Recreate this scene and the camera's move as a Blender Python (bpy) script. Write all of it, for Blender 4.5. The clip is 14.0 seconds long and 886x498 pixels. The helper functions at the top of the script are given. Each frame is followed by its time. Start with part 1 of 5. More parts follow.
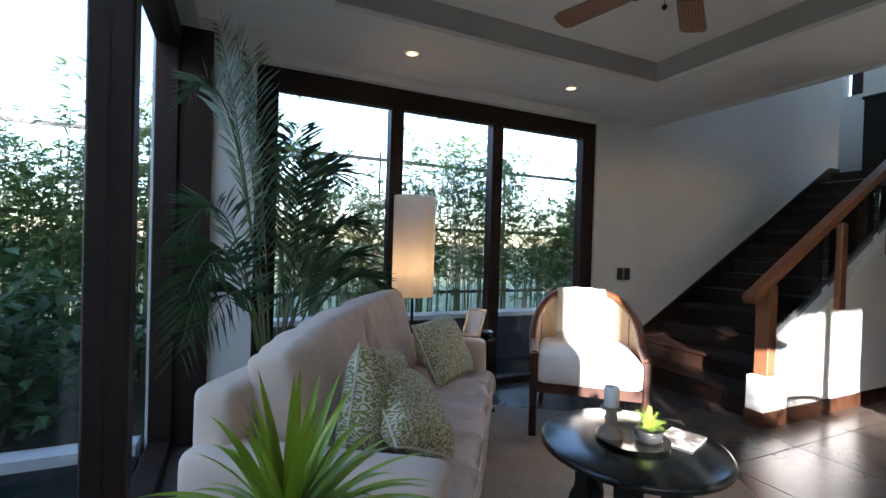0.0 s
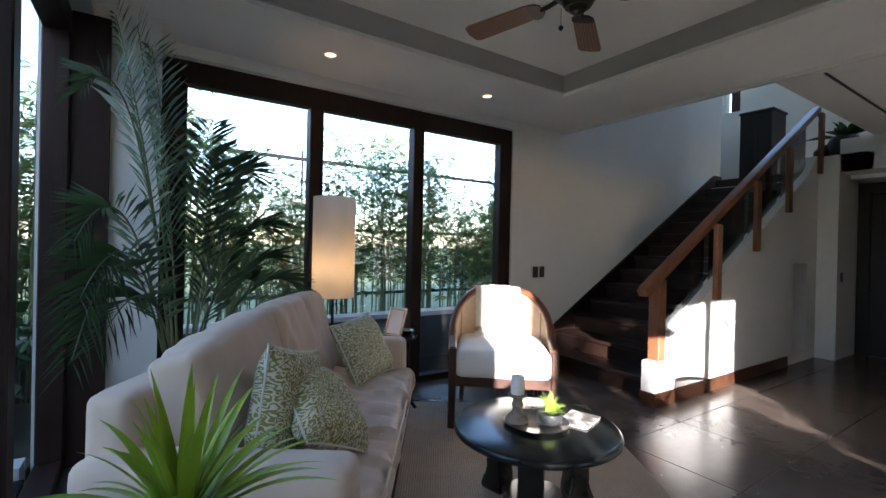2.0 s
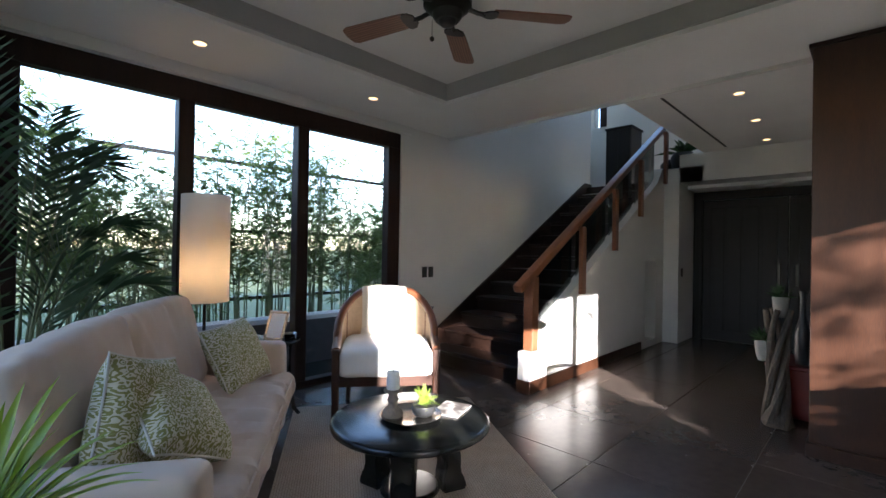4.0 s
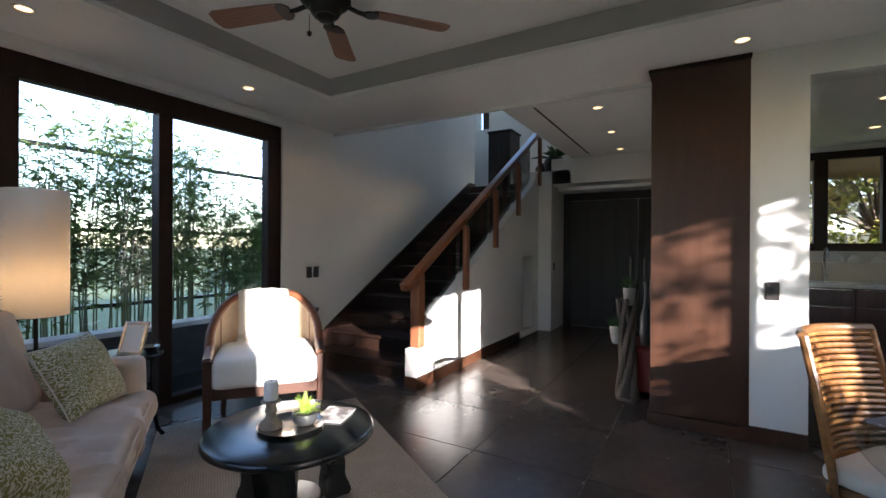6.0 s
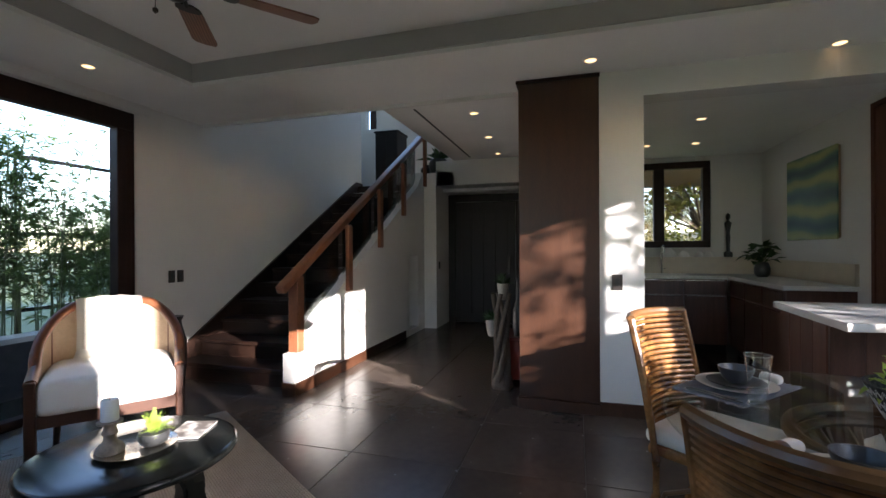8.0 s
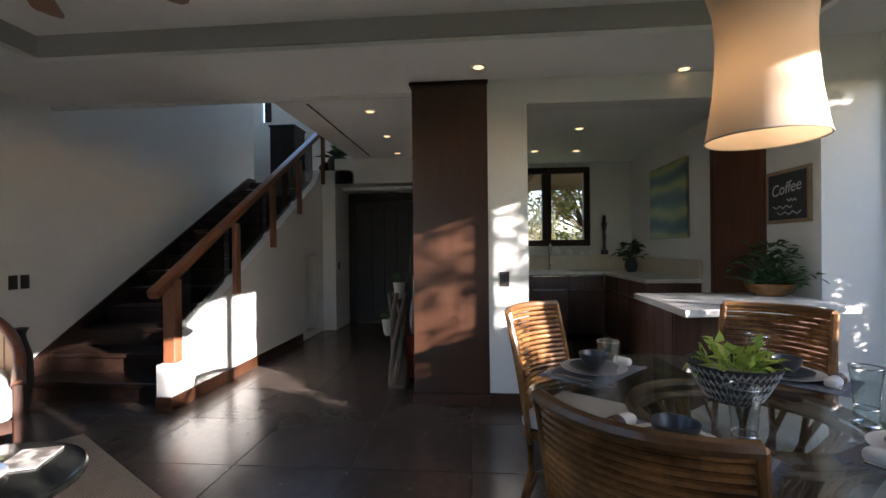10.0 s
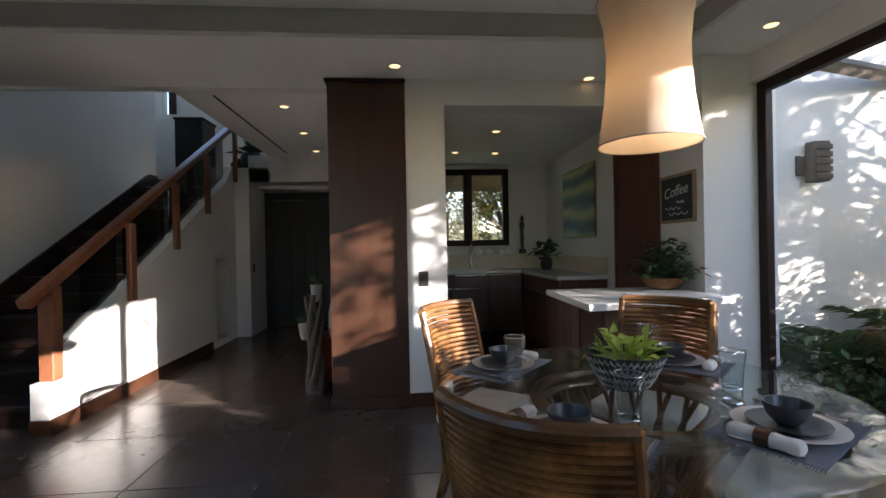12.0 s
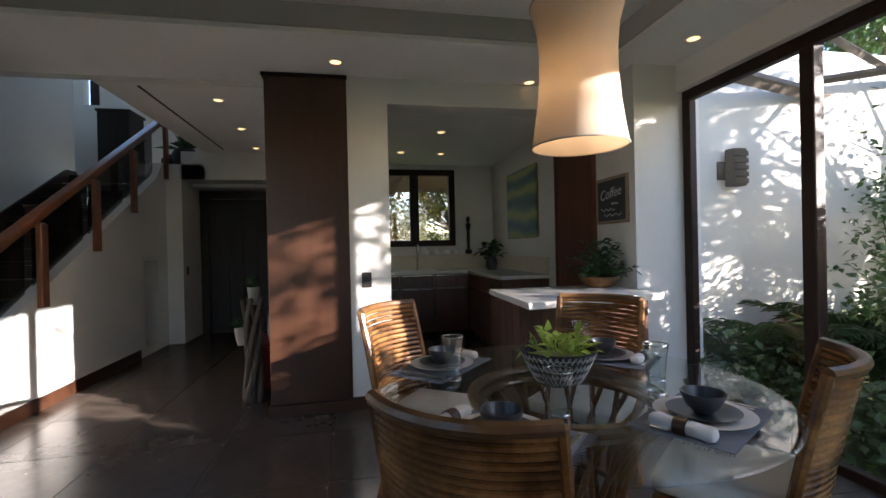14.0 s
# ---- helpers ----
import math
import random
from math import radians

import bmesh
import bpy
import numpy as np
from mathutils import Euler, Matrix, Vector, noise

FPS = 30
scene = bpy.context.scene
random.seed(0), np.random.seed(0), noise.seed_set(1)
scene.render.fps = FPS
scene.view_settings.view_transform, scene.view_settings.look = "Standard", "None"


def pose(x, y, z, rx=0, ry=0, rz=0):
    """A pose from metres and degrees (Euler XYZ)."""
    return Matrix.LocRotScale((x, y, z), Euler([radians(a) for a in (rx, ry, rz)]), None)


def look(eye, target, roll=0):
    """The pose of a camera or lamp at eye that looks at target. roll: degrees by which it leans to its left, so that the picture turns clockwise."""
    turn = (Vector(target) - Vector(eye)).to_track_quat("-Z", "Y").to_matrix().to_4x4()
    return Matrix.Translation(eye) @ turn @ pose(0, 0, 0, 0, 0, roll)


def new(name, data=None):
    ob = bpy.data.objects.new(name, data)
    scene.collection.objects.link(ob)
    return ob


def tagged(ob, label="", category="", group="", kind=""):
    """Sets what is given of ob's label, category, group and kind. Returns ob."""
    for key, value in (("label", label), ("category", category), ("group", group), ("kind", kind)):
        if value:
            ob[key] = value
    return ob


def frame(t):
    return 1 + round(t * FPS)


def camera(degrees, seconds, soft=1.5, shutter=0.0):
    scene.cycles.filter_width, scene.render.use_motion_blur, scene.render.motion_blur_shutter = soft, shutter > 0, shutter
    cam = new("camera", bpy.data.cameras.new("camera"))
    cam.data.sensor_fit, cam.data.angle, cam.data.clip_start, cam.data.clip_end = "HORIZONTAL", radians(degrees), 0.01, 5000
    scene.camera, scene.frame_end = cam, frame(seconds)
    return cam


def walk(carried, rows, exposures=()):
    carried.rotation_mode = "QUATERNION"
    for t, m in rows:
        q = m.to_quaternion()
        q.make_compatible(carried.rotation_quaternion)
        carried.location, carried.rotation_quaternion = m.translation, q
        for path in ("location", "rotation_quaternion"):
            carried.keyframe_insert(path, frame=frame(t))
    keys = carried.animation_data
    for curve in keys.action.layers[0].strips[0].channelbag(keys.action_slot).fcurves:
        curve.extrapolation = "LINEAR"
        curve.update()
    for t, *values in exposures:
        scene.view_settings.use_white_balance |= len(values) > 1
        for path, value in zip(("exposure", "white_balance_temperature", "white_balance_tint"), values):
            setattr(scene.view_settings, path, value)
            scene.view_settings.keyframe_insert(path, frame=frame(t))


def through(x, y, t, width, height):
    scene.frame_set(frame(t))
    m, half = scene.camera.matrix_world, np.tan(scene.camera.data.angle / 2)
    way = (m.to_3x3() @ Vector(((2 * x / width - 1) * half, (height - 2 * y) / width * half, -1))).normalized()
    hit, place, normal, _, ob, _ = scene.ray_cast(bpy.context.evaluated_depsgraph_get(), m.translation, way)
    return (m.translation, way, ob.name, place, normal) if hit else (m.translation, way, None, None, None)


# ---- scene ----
cam = camera(89.4, 14.0)
PATH = [
    (0, (0.249, -0.052, 1.264), (1.087, 1.765, 1.242), 1.7),
    (0.5, (0.257, -0.06, 1.265), (1.141, 1.734, 1.247), 1.5),
    (1, (0.258, -0.08, 1.271), (1.205, 1.681, 1.253), 1.5),
    (1.5, (0.273, -0.12, 1.271), (1.301, 1.596, 1.256), 1.4),
    (2, (0.278, -0.156, 1.262), (1.385, 1.51, 1.253), 1.3),
    (2.5, (0.3, -0.194, 1.255), (1.493, 1.411, 1.25), 1.1),
    (3, (0.32, -0.234, 1.245), (1.604, 1.299, 1.247), 1.0),
    (5.3, (0.351, -0.304, 1.274), (1.981, 0.855, 1.274), 0.6),
    (5.5, (0.352, -0.303, 1.278), (2.012, 0.812, 1.275), 0.5),
    (6, (0.36, -0.33, 1.284), (2.091, 0.673, 1.279), 0.3),
    (6.5, (0.374, -0.351, 1.279), (2.161, 0.546, 1.275), 0.1),
    (7, (0.386, -0.395, 1.263), (2.226, 0.389, 1.265), 0.0),
    (7.5, (0.387, -0.413, 1.269), (2.274, 0.251, 1.269), -0.2),
    (8, (0.394, -0.435, 1.27), (2.311, 0.135, 1.269), -0.3),
    (10.5, (0.405, -0.563, 1.265), (2.404, -0.5, 1.258), -0.8),
    (11, (0.413, -0.585, 1.263), (2.413, -0.613, 1.256), -1.0),
    (11.5, (0.421, -0.596, 1.262), (2.418, -0.691, 1.254), -1.0),
    (12, (0.421, -0.606, 1.26), (2.414, -0.764, 1.252), -1.1),
    (12.5, (0.428, -0.625, 1.26), (2.415, -0.852, 1.251), -1.2),
    (13, (0.428, -0.635, 1.259), (2.406, -0.929, 1.25), -1.2),
    (13.5, (0.431, -0.644, 1.258), (2.401, -0.991, 1.248), -1.3),
    (14, (0.434, -0.655, 1.255), (2.398, -1.035, 1.246), -1.3),
]
walk(cam, [(t, look(eye, target, roll)) for t, eye, target, roll in PATH], [(0.0, 2.92, 5850, 17), (6.0, 2.82, 5950, 18), (14.0, 2.42, 6200, 19)])

# ---- light ----
SUN_WAY = Vector((0.58, 1.0, -0.30)).normalized()
world = bpy.data.worlds.new("sky")
scene.world = world
world.use_nodes = True
wn = world.node_tree.nodes
sky = wn.new("ShaderNodeTexSky")
sky.sky_type = "NISHITA"
sky.sun_disc = False
sky.sun_elevation = radians(14.5)
sky.sun_rotation = radians(210.1)
sky.ozone_density = 1.6
sky.dust_density = 0.6
world.node_tree.links.new(sky.outputs[0], wn["Background"].inputs[0])
wn["Background"].inputs[1].default_value = 0.15
sun = new("sun", bpy.data.lights.new("sun", "SUN"))
sun.data.energy = 5.0
sun.data.angle = radians(0.5)
sun.data.color = (1.0, 0.93, 0.82)
sun.matrix_world = look((-6, -9, 6), Vector((-6, -9, 6)) + SUN_WAY)


# ---- materials ----
def material(name, colour, rough=0.6, metal=0.0, second=None, scale=8.0, mix=0.5, bump=0.0, bump_scale=60.0,
             stretch=(1, 1, 1), grain=0.0, rough_vary=0.0, vary=0.0, sheen=0.0, glow=None, through=0.0):
    """Principled surface: two colours mixed by a coarse and a fine noise, with roughness variation and fine relief."""
    m = bpy.data.materials.new(name)
    m.use_nodes = True
    nt = m.node_tree
    n, l = nt.nodes, nt.links
    p = n["Principled BSDF"]
    p.inputs["Roughness"].default_value = rough
    p.inputs["Metallic"].default_value = metal
    co = n.new("ShaderNodeTexCoord")
    mp = n.new("ShaderNodeMapping")
    mp.inputs["Scale"].default_value = stretch
    l.new(co.outputs["Object"], mp.inputs[0])
    a = n.new("ShaderNodeTexNoise")
    a.inputs["Scale"].default_value = scale
    a.inputs["Detail"].default_value = 6
    l.new(mp.outputs[0], a.inputs["Vector"])
    fine = n.new("ShaderNodeTexNoise")
    fine.inputs["Scale"].default_value = bump_scale
    fine.inputs["Detail"].default_value = 4
    l.new(mp.outputs[0], fine.inputs["Vector"])
    second = second or tuple(c * 0.8 for c in colour)
    ramp = n.new("ShaderNodeMapRange")
    ramp.inputs[1].default_value, ramp.inputs[2].default_value = 0.5 - mix * 0.5, 0.5 + mix * 0.5
    l.new(a.outputs[0], ramp.inputs[0])
    cm = n.new("ShaderNodeMix")
    cm.data_type = "RGBA"
    cm.inputs[6].default_value, cm.inputs[7].default_value = (*colour, 1), (*second, 1)
    l.new(ramp.outputs[0], cm.inputs[0])
    out = cm.outputs[2]
    if grain:
        gm = n.new("ShaderNodeMix")
        gm.data_type = "RGBA"
        gm.blend_type = "MULTIPLY"
        gm.inputs[0].default_value = grain
        gr = n.new("ShaderNodeMapRange")
        gr.inputs[1].default_value, gr.inputs[2].default_value, gr.inputs[3].default_value = 0.3, 0.7, 0.3
        l.new(fine.outputs[0], gr.inputs[0])
        l.new(out, gm.inputs[6])
        l.new(gr.outputs[0], gm.inputs[7])
        out = gm.outputs[2]
    if vary:
        info = n.new("ShaderNodeObjectInfo")
        hv = n.new("ShaderNodeHueSaturation")
        vr = n.new("ShaderNodeMapRange")
        vr.inputs[3].default_value, vr.inputs[4].default_value = 1 - vary, 1 + vary
        l.new(info.outputs["Random"], vr.inputs[0])
        l.new(vr.outputs[0], hv.inputs["Value"])
        l.new(out, hv.inputs["Color"])
        out = hv.outputs[0]
    l.new(out, p.inputs["Base Color"])
    if rough_vary:
        rr = n.new("ShaderNodeMapRange")
        rr.inputs[3].default_value, rr.inputs[4].default_value = rough - rough_vary, rough + rough_vary
        l.new(a.outputs[0], rr.inputs[0])
        l.new(rr.outputs[0], p.inputs["Roughness"])
    if bump:
        b = n.new("ShaderNodeBump")
        b.inputs["Strength"].default_value = bump
        b.inputs["Distance"].default_value = 0.01
        l.new(fine.outputs[0], b.inputs["Height"])
        l.new(b.outputs[0], p.inputs["Normal"])
    if sheen:
        p.inputs["Sheen Weight"].default_value = sheen
    if through:
        tr = n.new("ShaderNodeBsdfTranslucent")
        ms = n.new("ShaderNodeMixShader")
        ms.inputs[0].default_value = through
        l.new(out, tr.inputs[0])
        l.new(p.outputs[0], ms.inputs[1])
        l.new(tr.outputs[0], ms.inputs[2])
        l.new(ms.outputs[0], n["Material Output"].inputs[0])
    if glow:
        p.inputs["Emission Color"].default_value = (*glow[:3], 1)
        p.inputs["Emission Strength"].default_value = glow[3]
    return m


def glass_material(name, gloss=0.05, tint=(1, 1, 1), rough=0.0, graze=0.3):
    m = bpy.data.materials.new(name)
    m.use_nodes = True
    n, l = m.node_tree.nodes, m.node_tree.links
    n.remove(n["Principled BSDF"])
    t, g, mix = n.new("ShaderNodeBsdfTransparent"), n.new("ShaderNodeBsdfGlossy"), n.new("ShaderNodeMixShader")
    lw, mr = n.new("ShaderNodeLayerWeight"), n.new("ShaderNodeMapRange")
    lw.inputs[0].default_value = 0.5
    mr.inputs[1].default_value, mr.inputs[2].default_value = 0.5, 1.0
    mr.inputs[3].default_value, mr.inputs[4].default_value = gloss, min(1.0, gloss + graze)
    l.new(lw.outputs["Facing"], mr.inputs[0])
    t.inputs[0].default_value = (*tint, 1)
    g.inputs["Roughness"].default_value = rough
    l.new(mr.outputs[0], mix.inputs[0])
    l.new(t.outputs[0], mix.inputs[1])
    l.new(g.outputs[0], mix.inputs[2])
    l.new(mix.outputs[0], n["Material Output"].inputs[0])
    return m


PLASTER = material("white plaster", (0.74, 0.72, 0.68), 0.75, second=(0.68, 0.66, 0.62), scale=1.6, bump=0.12, bump_scale=45)
CEILING = material("ceiling paint", (0.86, 0.845, 0.81), 0.8, second=(0.76, 0.75, 0.72), scale=1.2, bump=0.04, bump_scale=80)
FRAME = material("dark stained frame wood", (0.022, 0.011, 0.008), 0.5, second=(0.038, 0.018, 0.012), scale=5, stretch=(6, 6, 0.6), bump=0.08, bump_scale=30, grain=0.4)
FRAME.node_tree.nodes["Principled BSDF"].inputs["Specular IOR Level"].default_value = 0.25
CLADDING = material("brown wood cladding", (0.046, 0.017, 0.0078), 0.42, second=(0.066, 0.026, 0.0115), scale=4, stretch=(5, 5, 0.5), bump=0.05, bump_scale=40, grain=0.45, rough_vary=0.08)
STAIRWOOD = material("dark stair wood", (0.020, 0.010, 0.007), 0.38, second=(0.034, 0.016, 0.010), scale=4, stretch=(0.6, 5, 5), bump=0.05, bump_scale=30, grain=0.4)
RAILWOOD = material("red brown rail wood", (0.21, 0.075, 0.034), 0.35, second=(0.29, 0.11, 0.05), scale=6, stretch=(3, 3, 0.8), bump=0.05, bump_scale=40, grain=0.4)
TILE = material("polished brown concrete tile", (0.078, 0.059, 0.047), 0.25, second=(0.108, 0.085, 0.070), scale=2.2, bump=0.03, bump_scale=18, rough_vary=0.09, vary=0.08, grain=0.2)
GROUT = material("tile joint", (0.13, 0.112, 0.096), 0.85, second=(0.09, 0.078, 0.068), scale=3)
GLASS = glass_material("window glass", 0.035, graze=0.14)
SMOKED = glass_material("stair glass", 0.08, (0.55, 0.58, 0.58))
CHROME = material("brushed steel", (0.62, 0.61, 0.58), 0.25, 1.0, scale=20, bump=0.02)
BLACKMETAL = material("black metal", (0.015, 0.015, 0.016), 0.45, 0.6, bump=0.05)
BRASS = material("dark bronze", (0.05, 0.045, 0.04), 0.35, 0.9)
DOORWOOD = material("very dark door wood", (0.009, 0.006, 0.005), 0.6, second=(0.014, 0.009, 0.007), scale=4, stretch=(5, 5, 0.5), grain=0.4, bump=0.05)
GRASS = material("lawn", (0.07, 0.11, 0.03), 0.9, second=(0.11, 0.14, 0.05), scale=3, bump=0.5, bump_scale=120, grain=0.5)
OUTWALL = material("outer rendered wall", (0.63, 0.605, 0.54), 0.85, second=(0.56, 0.54, 0.485), scale=1.5, bump=0.2, bump_scale=40)
PLATE_W = material("switch plate", (0.06, 0.05, 0.045), 0.4, 0.3)
LAMPGLOW = material("lit lamp", (0.9, 0.8, 0.6), 0.4, glow=(1.0, 0.62, 0.26, 0.5))


# ---- mesh helpers ----
def box(bm, x0, x1, y0, y1, z0, z1, m=None):
    """A box into bm, optionally moved by a matrix."""
    vs = [bm.verts.new((x, y, z)) for x in (x0, x1) for y in (y0, y1) for z in (z0, z1)]
    for f in ((0, 1, 3, 2), (4, 6, 7, 5), (0, 4, 5, 1), (2, 3, 7, 6), (0, 2, 6, 4), (1, 5, 7, 3)):
        bm.faces.new([vs[i] for i in f])
    if m is not None:
        bmesh.ops.transform(bm, matrix=m, verts=vs)
    return vs


def soft_box(x0, x1, y0, y1, z0, z1, r=0.01, seg=2, m=None):
    bm = bmesh.new()
    box(bm, x0, x1, y0, y1, z0, z1)
    bmesh.ops.bevel(bm, geom=bm.edges[:], offset=r, segments=seg, affect="EDGES", profile=0.5)
    if m is not None:
        bm.transform(m)
    return bm


def lathe(profile, n=32, m=None, closed=False):
    """A turned form: (radius, height) pairs round z."""
    bm = bmesh.new()
    rings = []
    for r, z in profile:
        rings.append([bm.verts.new((max(r, 1e-4) * math.cos(2 * math.pi * i / n), max(r, 1e-4) * math.sin(2 * math.pi * i / n), z)) for i in range(n)])
    for a, b in zip(rings, rings[1:]):
        for i in range(n):
            bm.faces.new((a[i], a[(i + 1) % n], b[(i + 1) % n], b[i]))
    if not closed:
        bm.faces.new(rings[0][::-1])
        bm.faces.new(rings[-1])
    if m is not None:
        bm.transform(m)
    return bm


def tube(bm, pts, r, n=8, r1=None, flat=1.0):
    """A round bar along points, tapering to r1, capped."""
    pts = [Vector(p) for p in pts]
    r1 = r if r1 is None else r1
    rings = []
    for k, p in enumerate(pts):
        d = (pts[min(k + 1, len(pts) - 1)] - pts[max(k - 1, 0)]).normalized()
        s = d.cross(Vector((0, 0, 1)))
        if s.length < 0.05:
            s = d.cross(Vector((0, 1, 0)))
        s.normalize()
        u = s.cross(d)
        rr = r + (r1 - r) * k / max(1, len(pts) - 1)
        rings.append([bm.verts.new(p + s * rr * math.cos(2 * math.pi * i / n) + u * rr * flat * math.sin(2 * math.pi * i / n)) for i in range(n)])
    for a, b in zip(rings, rings[1:]):
        for i in range(n):
            bm.faces.new((a[i], a[(i + 1) % n], b[(i + 1) % n], b[i]))
    bm.faces.new(rings[0][::-1])
    bm.faces.new(rings[-1])
    return bm


def prism(bm, outline, z0, z1, m=None):
    """An outline of (x, y) pulled up from z0 to z1."""
    a = [bm.verts.new((x, y, z0)) for x, y in outline]
    b = [bm.verts.new((x, y, z1)) for x, y in outline]
    k = len(outline)
    bm.faces.new(a[::-1])
    bm.faces.new(b)
    for i in range(k):
        bm.faces.new((a[i], a[(i + 1) % k], b[(i + 1) % k], b[i]))
    if m is not None:
        bmesh.ops.transform(bm, matrix=m, verts=a + b)


def mesh_of(name, bm, mat, smooth=False):
    bmesh.ops.recalc_face_normals(bm, faces=bm.faces[:])
    me = bpy.data.meshes.new(name)
    bm.to_mesh(me)
    bm.free()
    me.materials.append(mat)
    if smooth:
        me.polygons.foreach_set("use_smooth", [True] * len(me.polygons))
        me.update()
        me.set_sharp_from_angle(angle=radians(40))
    return me


def part(name, bm, mat, parent=None, label="", smooth=False):
    ob = new(name, mesh_of(name, bm, mat, smooth))
    if parent is not None:
        ob.parent = parent
    return tagged(ob, label)


def thing(name, label, category, m=None, group=""):
    ob = new(name)
    ob.empty_display_size = 0.1
    if m is not None:
        ob.matrix_basis = m
    return tagged(ob, label, category, group)


def structure(name, bm, mat, label, category="wall", smooth=False):
    return tagged(part(name, bm, mat, None, "", smooth), label, category, kind="structure")


def boxes(*rows):
    bm = bmesh.new()
    for r in rows:
        box(bm, *r)
    return bm


def leaf_mesh(name, rows, mat):
    """Many narrow leaves in one mesh: rows of base, tip, side vector, and the droop at the middle."""
    vs, fs = [], []
    for b, t, s, up in rows:
        b, t, s, up = Vector(b), Vector(t), Vector(s), Vector(up)
        k = len(vs)
        c = b.lerp(t, 0.45) + up
        vs += [b, c - s, t, c + s]
        fs += [(k, k + 1, k + 2), (k, k + 2, k + 3)]
    me = bpy.data.meshes.new(name)
    me.from_pydata([tuple(v) for v in vs], [], fs)
    me.materials.append(mat)
    return me


rnd = random.Random(7)

# ---- large structure ----
N, S, SOFFIT, TRAY = 3.39, -3.08, 2.60, 2.775
EAST_IN, NORTH_IN, SOUTH_IN, WEST_IN = 3.31, 2.555, -2.52, 0.72     # inner edges of the dropped ceiling border
structure("wall_north", boxes((-0.22, 0.12, N, N + 0.2, 0, 2.85), (0.12, 0.34, N, N + 0.2, 0, 2.85), (0.34, 3.50, N, N + 0.2, 2.51, 2.85),
                              (3.50, 7.95, N, N + 0.2, 0, 6.1)), PLASTER, "white plastered wall beside the stairs")
structure("column_corner", boxes((0.10, 0.345, 3.06, N, 0, SOFFIT)), PLASTER, "white plastered corner column between two windows", "column")
# the piece from y -1.58 to 0.45 is unseen, added to shade the sofa
structure("wall_west", boxes((-0.22, 0.02, -1.58, 3.06, 2.51, 2.85), (-0.22, 0.02, -3.28, -1.58, 2.60, 2.85), (-0.22, 0.10, 3.062, N, 0, 2.85), (-0.22, 0.02, -1.58, 0.45, 0, 2.51)), PLASTER, "white wall over the side windows, with an unseen solid part between them")
structure("wall_south", boxes((-0.22, 3.46, S - 0.2, S, 2.40, 2.85), (3.46, 4.0, S - 0.2, -2.72, 0, 2.85)), PLASTER, "white wall round the garden window")
structure("wall_kitchen_side", boxes((4.0, 7.25, S, -2.72, 0, 2.85)), PLASTER, "white kitchen wall with picture and board")
structure("wall_kitchen_back", boxes((7.05, 7.25, -2.72, -2.14, 0, 2.7), (7.05, 7.25, -0.90, -0.75, 0, 2.7), (7.05, 7.25, -2.14, -0.90, 0, 1.27), (7.05, 7.25, -2.14, -0.90, 2.42, 2.7)), PLASTER, "white kitchen wall with a small window")
structure("wall_partition", boxes((4.0, 4.16, -0.92, -0.605, 0, SOFFIT + 0.03), (4.161, 8.2, -0.75, -0.61, 0, 2.9)), PLASTER, "white wall stub beside the pillar")
structure("beam_kitchen", boxes((4.0, 4.22, -2.72, -0.92, 2.40, 2.64)), PLASTER, "white beam over the kitchen opening", "beam")
structure("wall_hall", boxes((7.2, 7.6, 1.70, 2.06, 0, 2.48), (7.2, 7.6, -0.61, 1.70, 2.27, 2.66), (7.2, 7.6, 1.40, 1.70, 2.271, 2.48)), PLASTER, "white wall round the entrance recess")
structure("wall_behind", boxes((-0.22, 0.02, -3.28, -2.95, 0, 2.60)), PLASTER, "white wall end")
structure("ceiling_soffit", boxes((-0.1, 4.22, NORTH_IN, N, SOFFIT, SOFFIT + 0.22), (-0.1, 4.22, S, SOUTH_IN, SOFFIT, SOFFIT + 0.22),
                                  (EAST_IN, 4.22, SOUTH_IN, NORTH_IN, SOFFIT, SOFFIT + 0.22), (-0.1, WEST_IN, SOUTH_IN, NORTH_IN, SOFFIT, SOFFIT + 0.22)), CEILING, "pale painted dropped ceiling border", "ceiling")
# sides of the raised ceiling, darker than the border and the tray
COVE = material("taupe cove", (0.44, 0.42, 0.39), 0.75, second=(0.40, 0.38, 0.35), scale=2, bump=0.05)
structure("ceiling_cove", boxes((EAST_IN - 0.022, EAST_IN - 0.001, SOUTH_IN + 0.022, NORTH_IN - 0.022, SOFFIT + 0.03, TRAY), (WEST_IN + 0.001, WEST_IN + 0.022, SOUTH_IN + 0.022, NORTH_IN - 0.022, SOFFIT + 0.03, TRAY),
                                (WEST_IN + 0.001, EAST_IN - 0.001, NORTH_IN - 0.021, NORTH_IN - 0.001, SOFFIT + 0.03, TRAY), (WEST_IN + 0.001, EAST_IN - 0.001, SOUTH_IN + 0.001, SOUTH_IN + 0.021, SOFFIT + 0.03, TRAY)), COVE, "taupe side of the raised ceiling", "ceiling")
structure("ceiling_bead", boxes((4.221, 4.25, 0.02, N - 0.001, SOFFIT - 0.03, SOFFIT + 0.05)), PLASTER, "pale shadow bead along the ceiling edge", "trim")
structure("window_head", boxes((0.346, 3.62, N - 0.028, N - 0.001, 2.515, SOFFIT - 0.002)), PLASTER, "white plastered band over the tall window", "wall")
# unseen wall, added only to block sun from the side window
structure("sun_block_wall", boxes((-7.0, -0.221, 0.10, 0.30, -0.14, 3.6)), OUTWALL, "unseen wall added to keep low sun out of the side window")
structure("ceiling_tray", boxes((0.5, 3.5, -2.9, 2.7, TRAY, TRAY + 0.04)), CEILING, "pale painted raised ceiling", "ceiling")
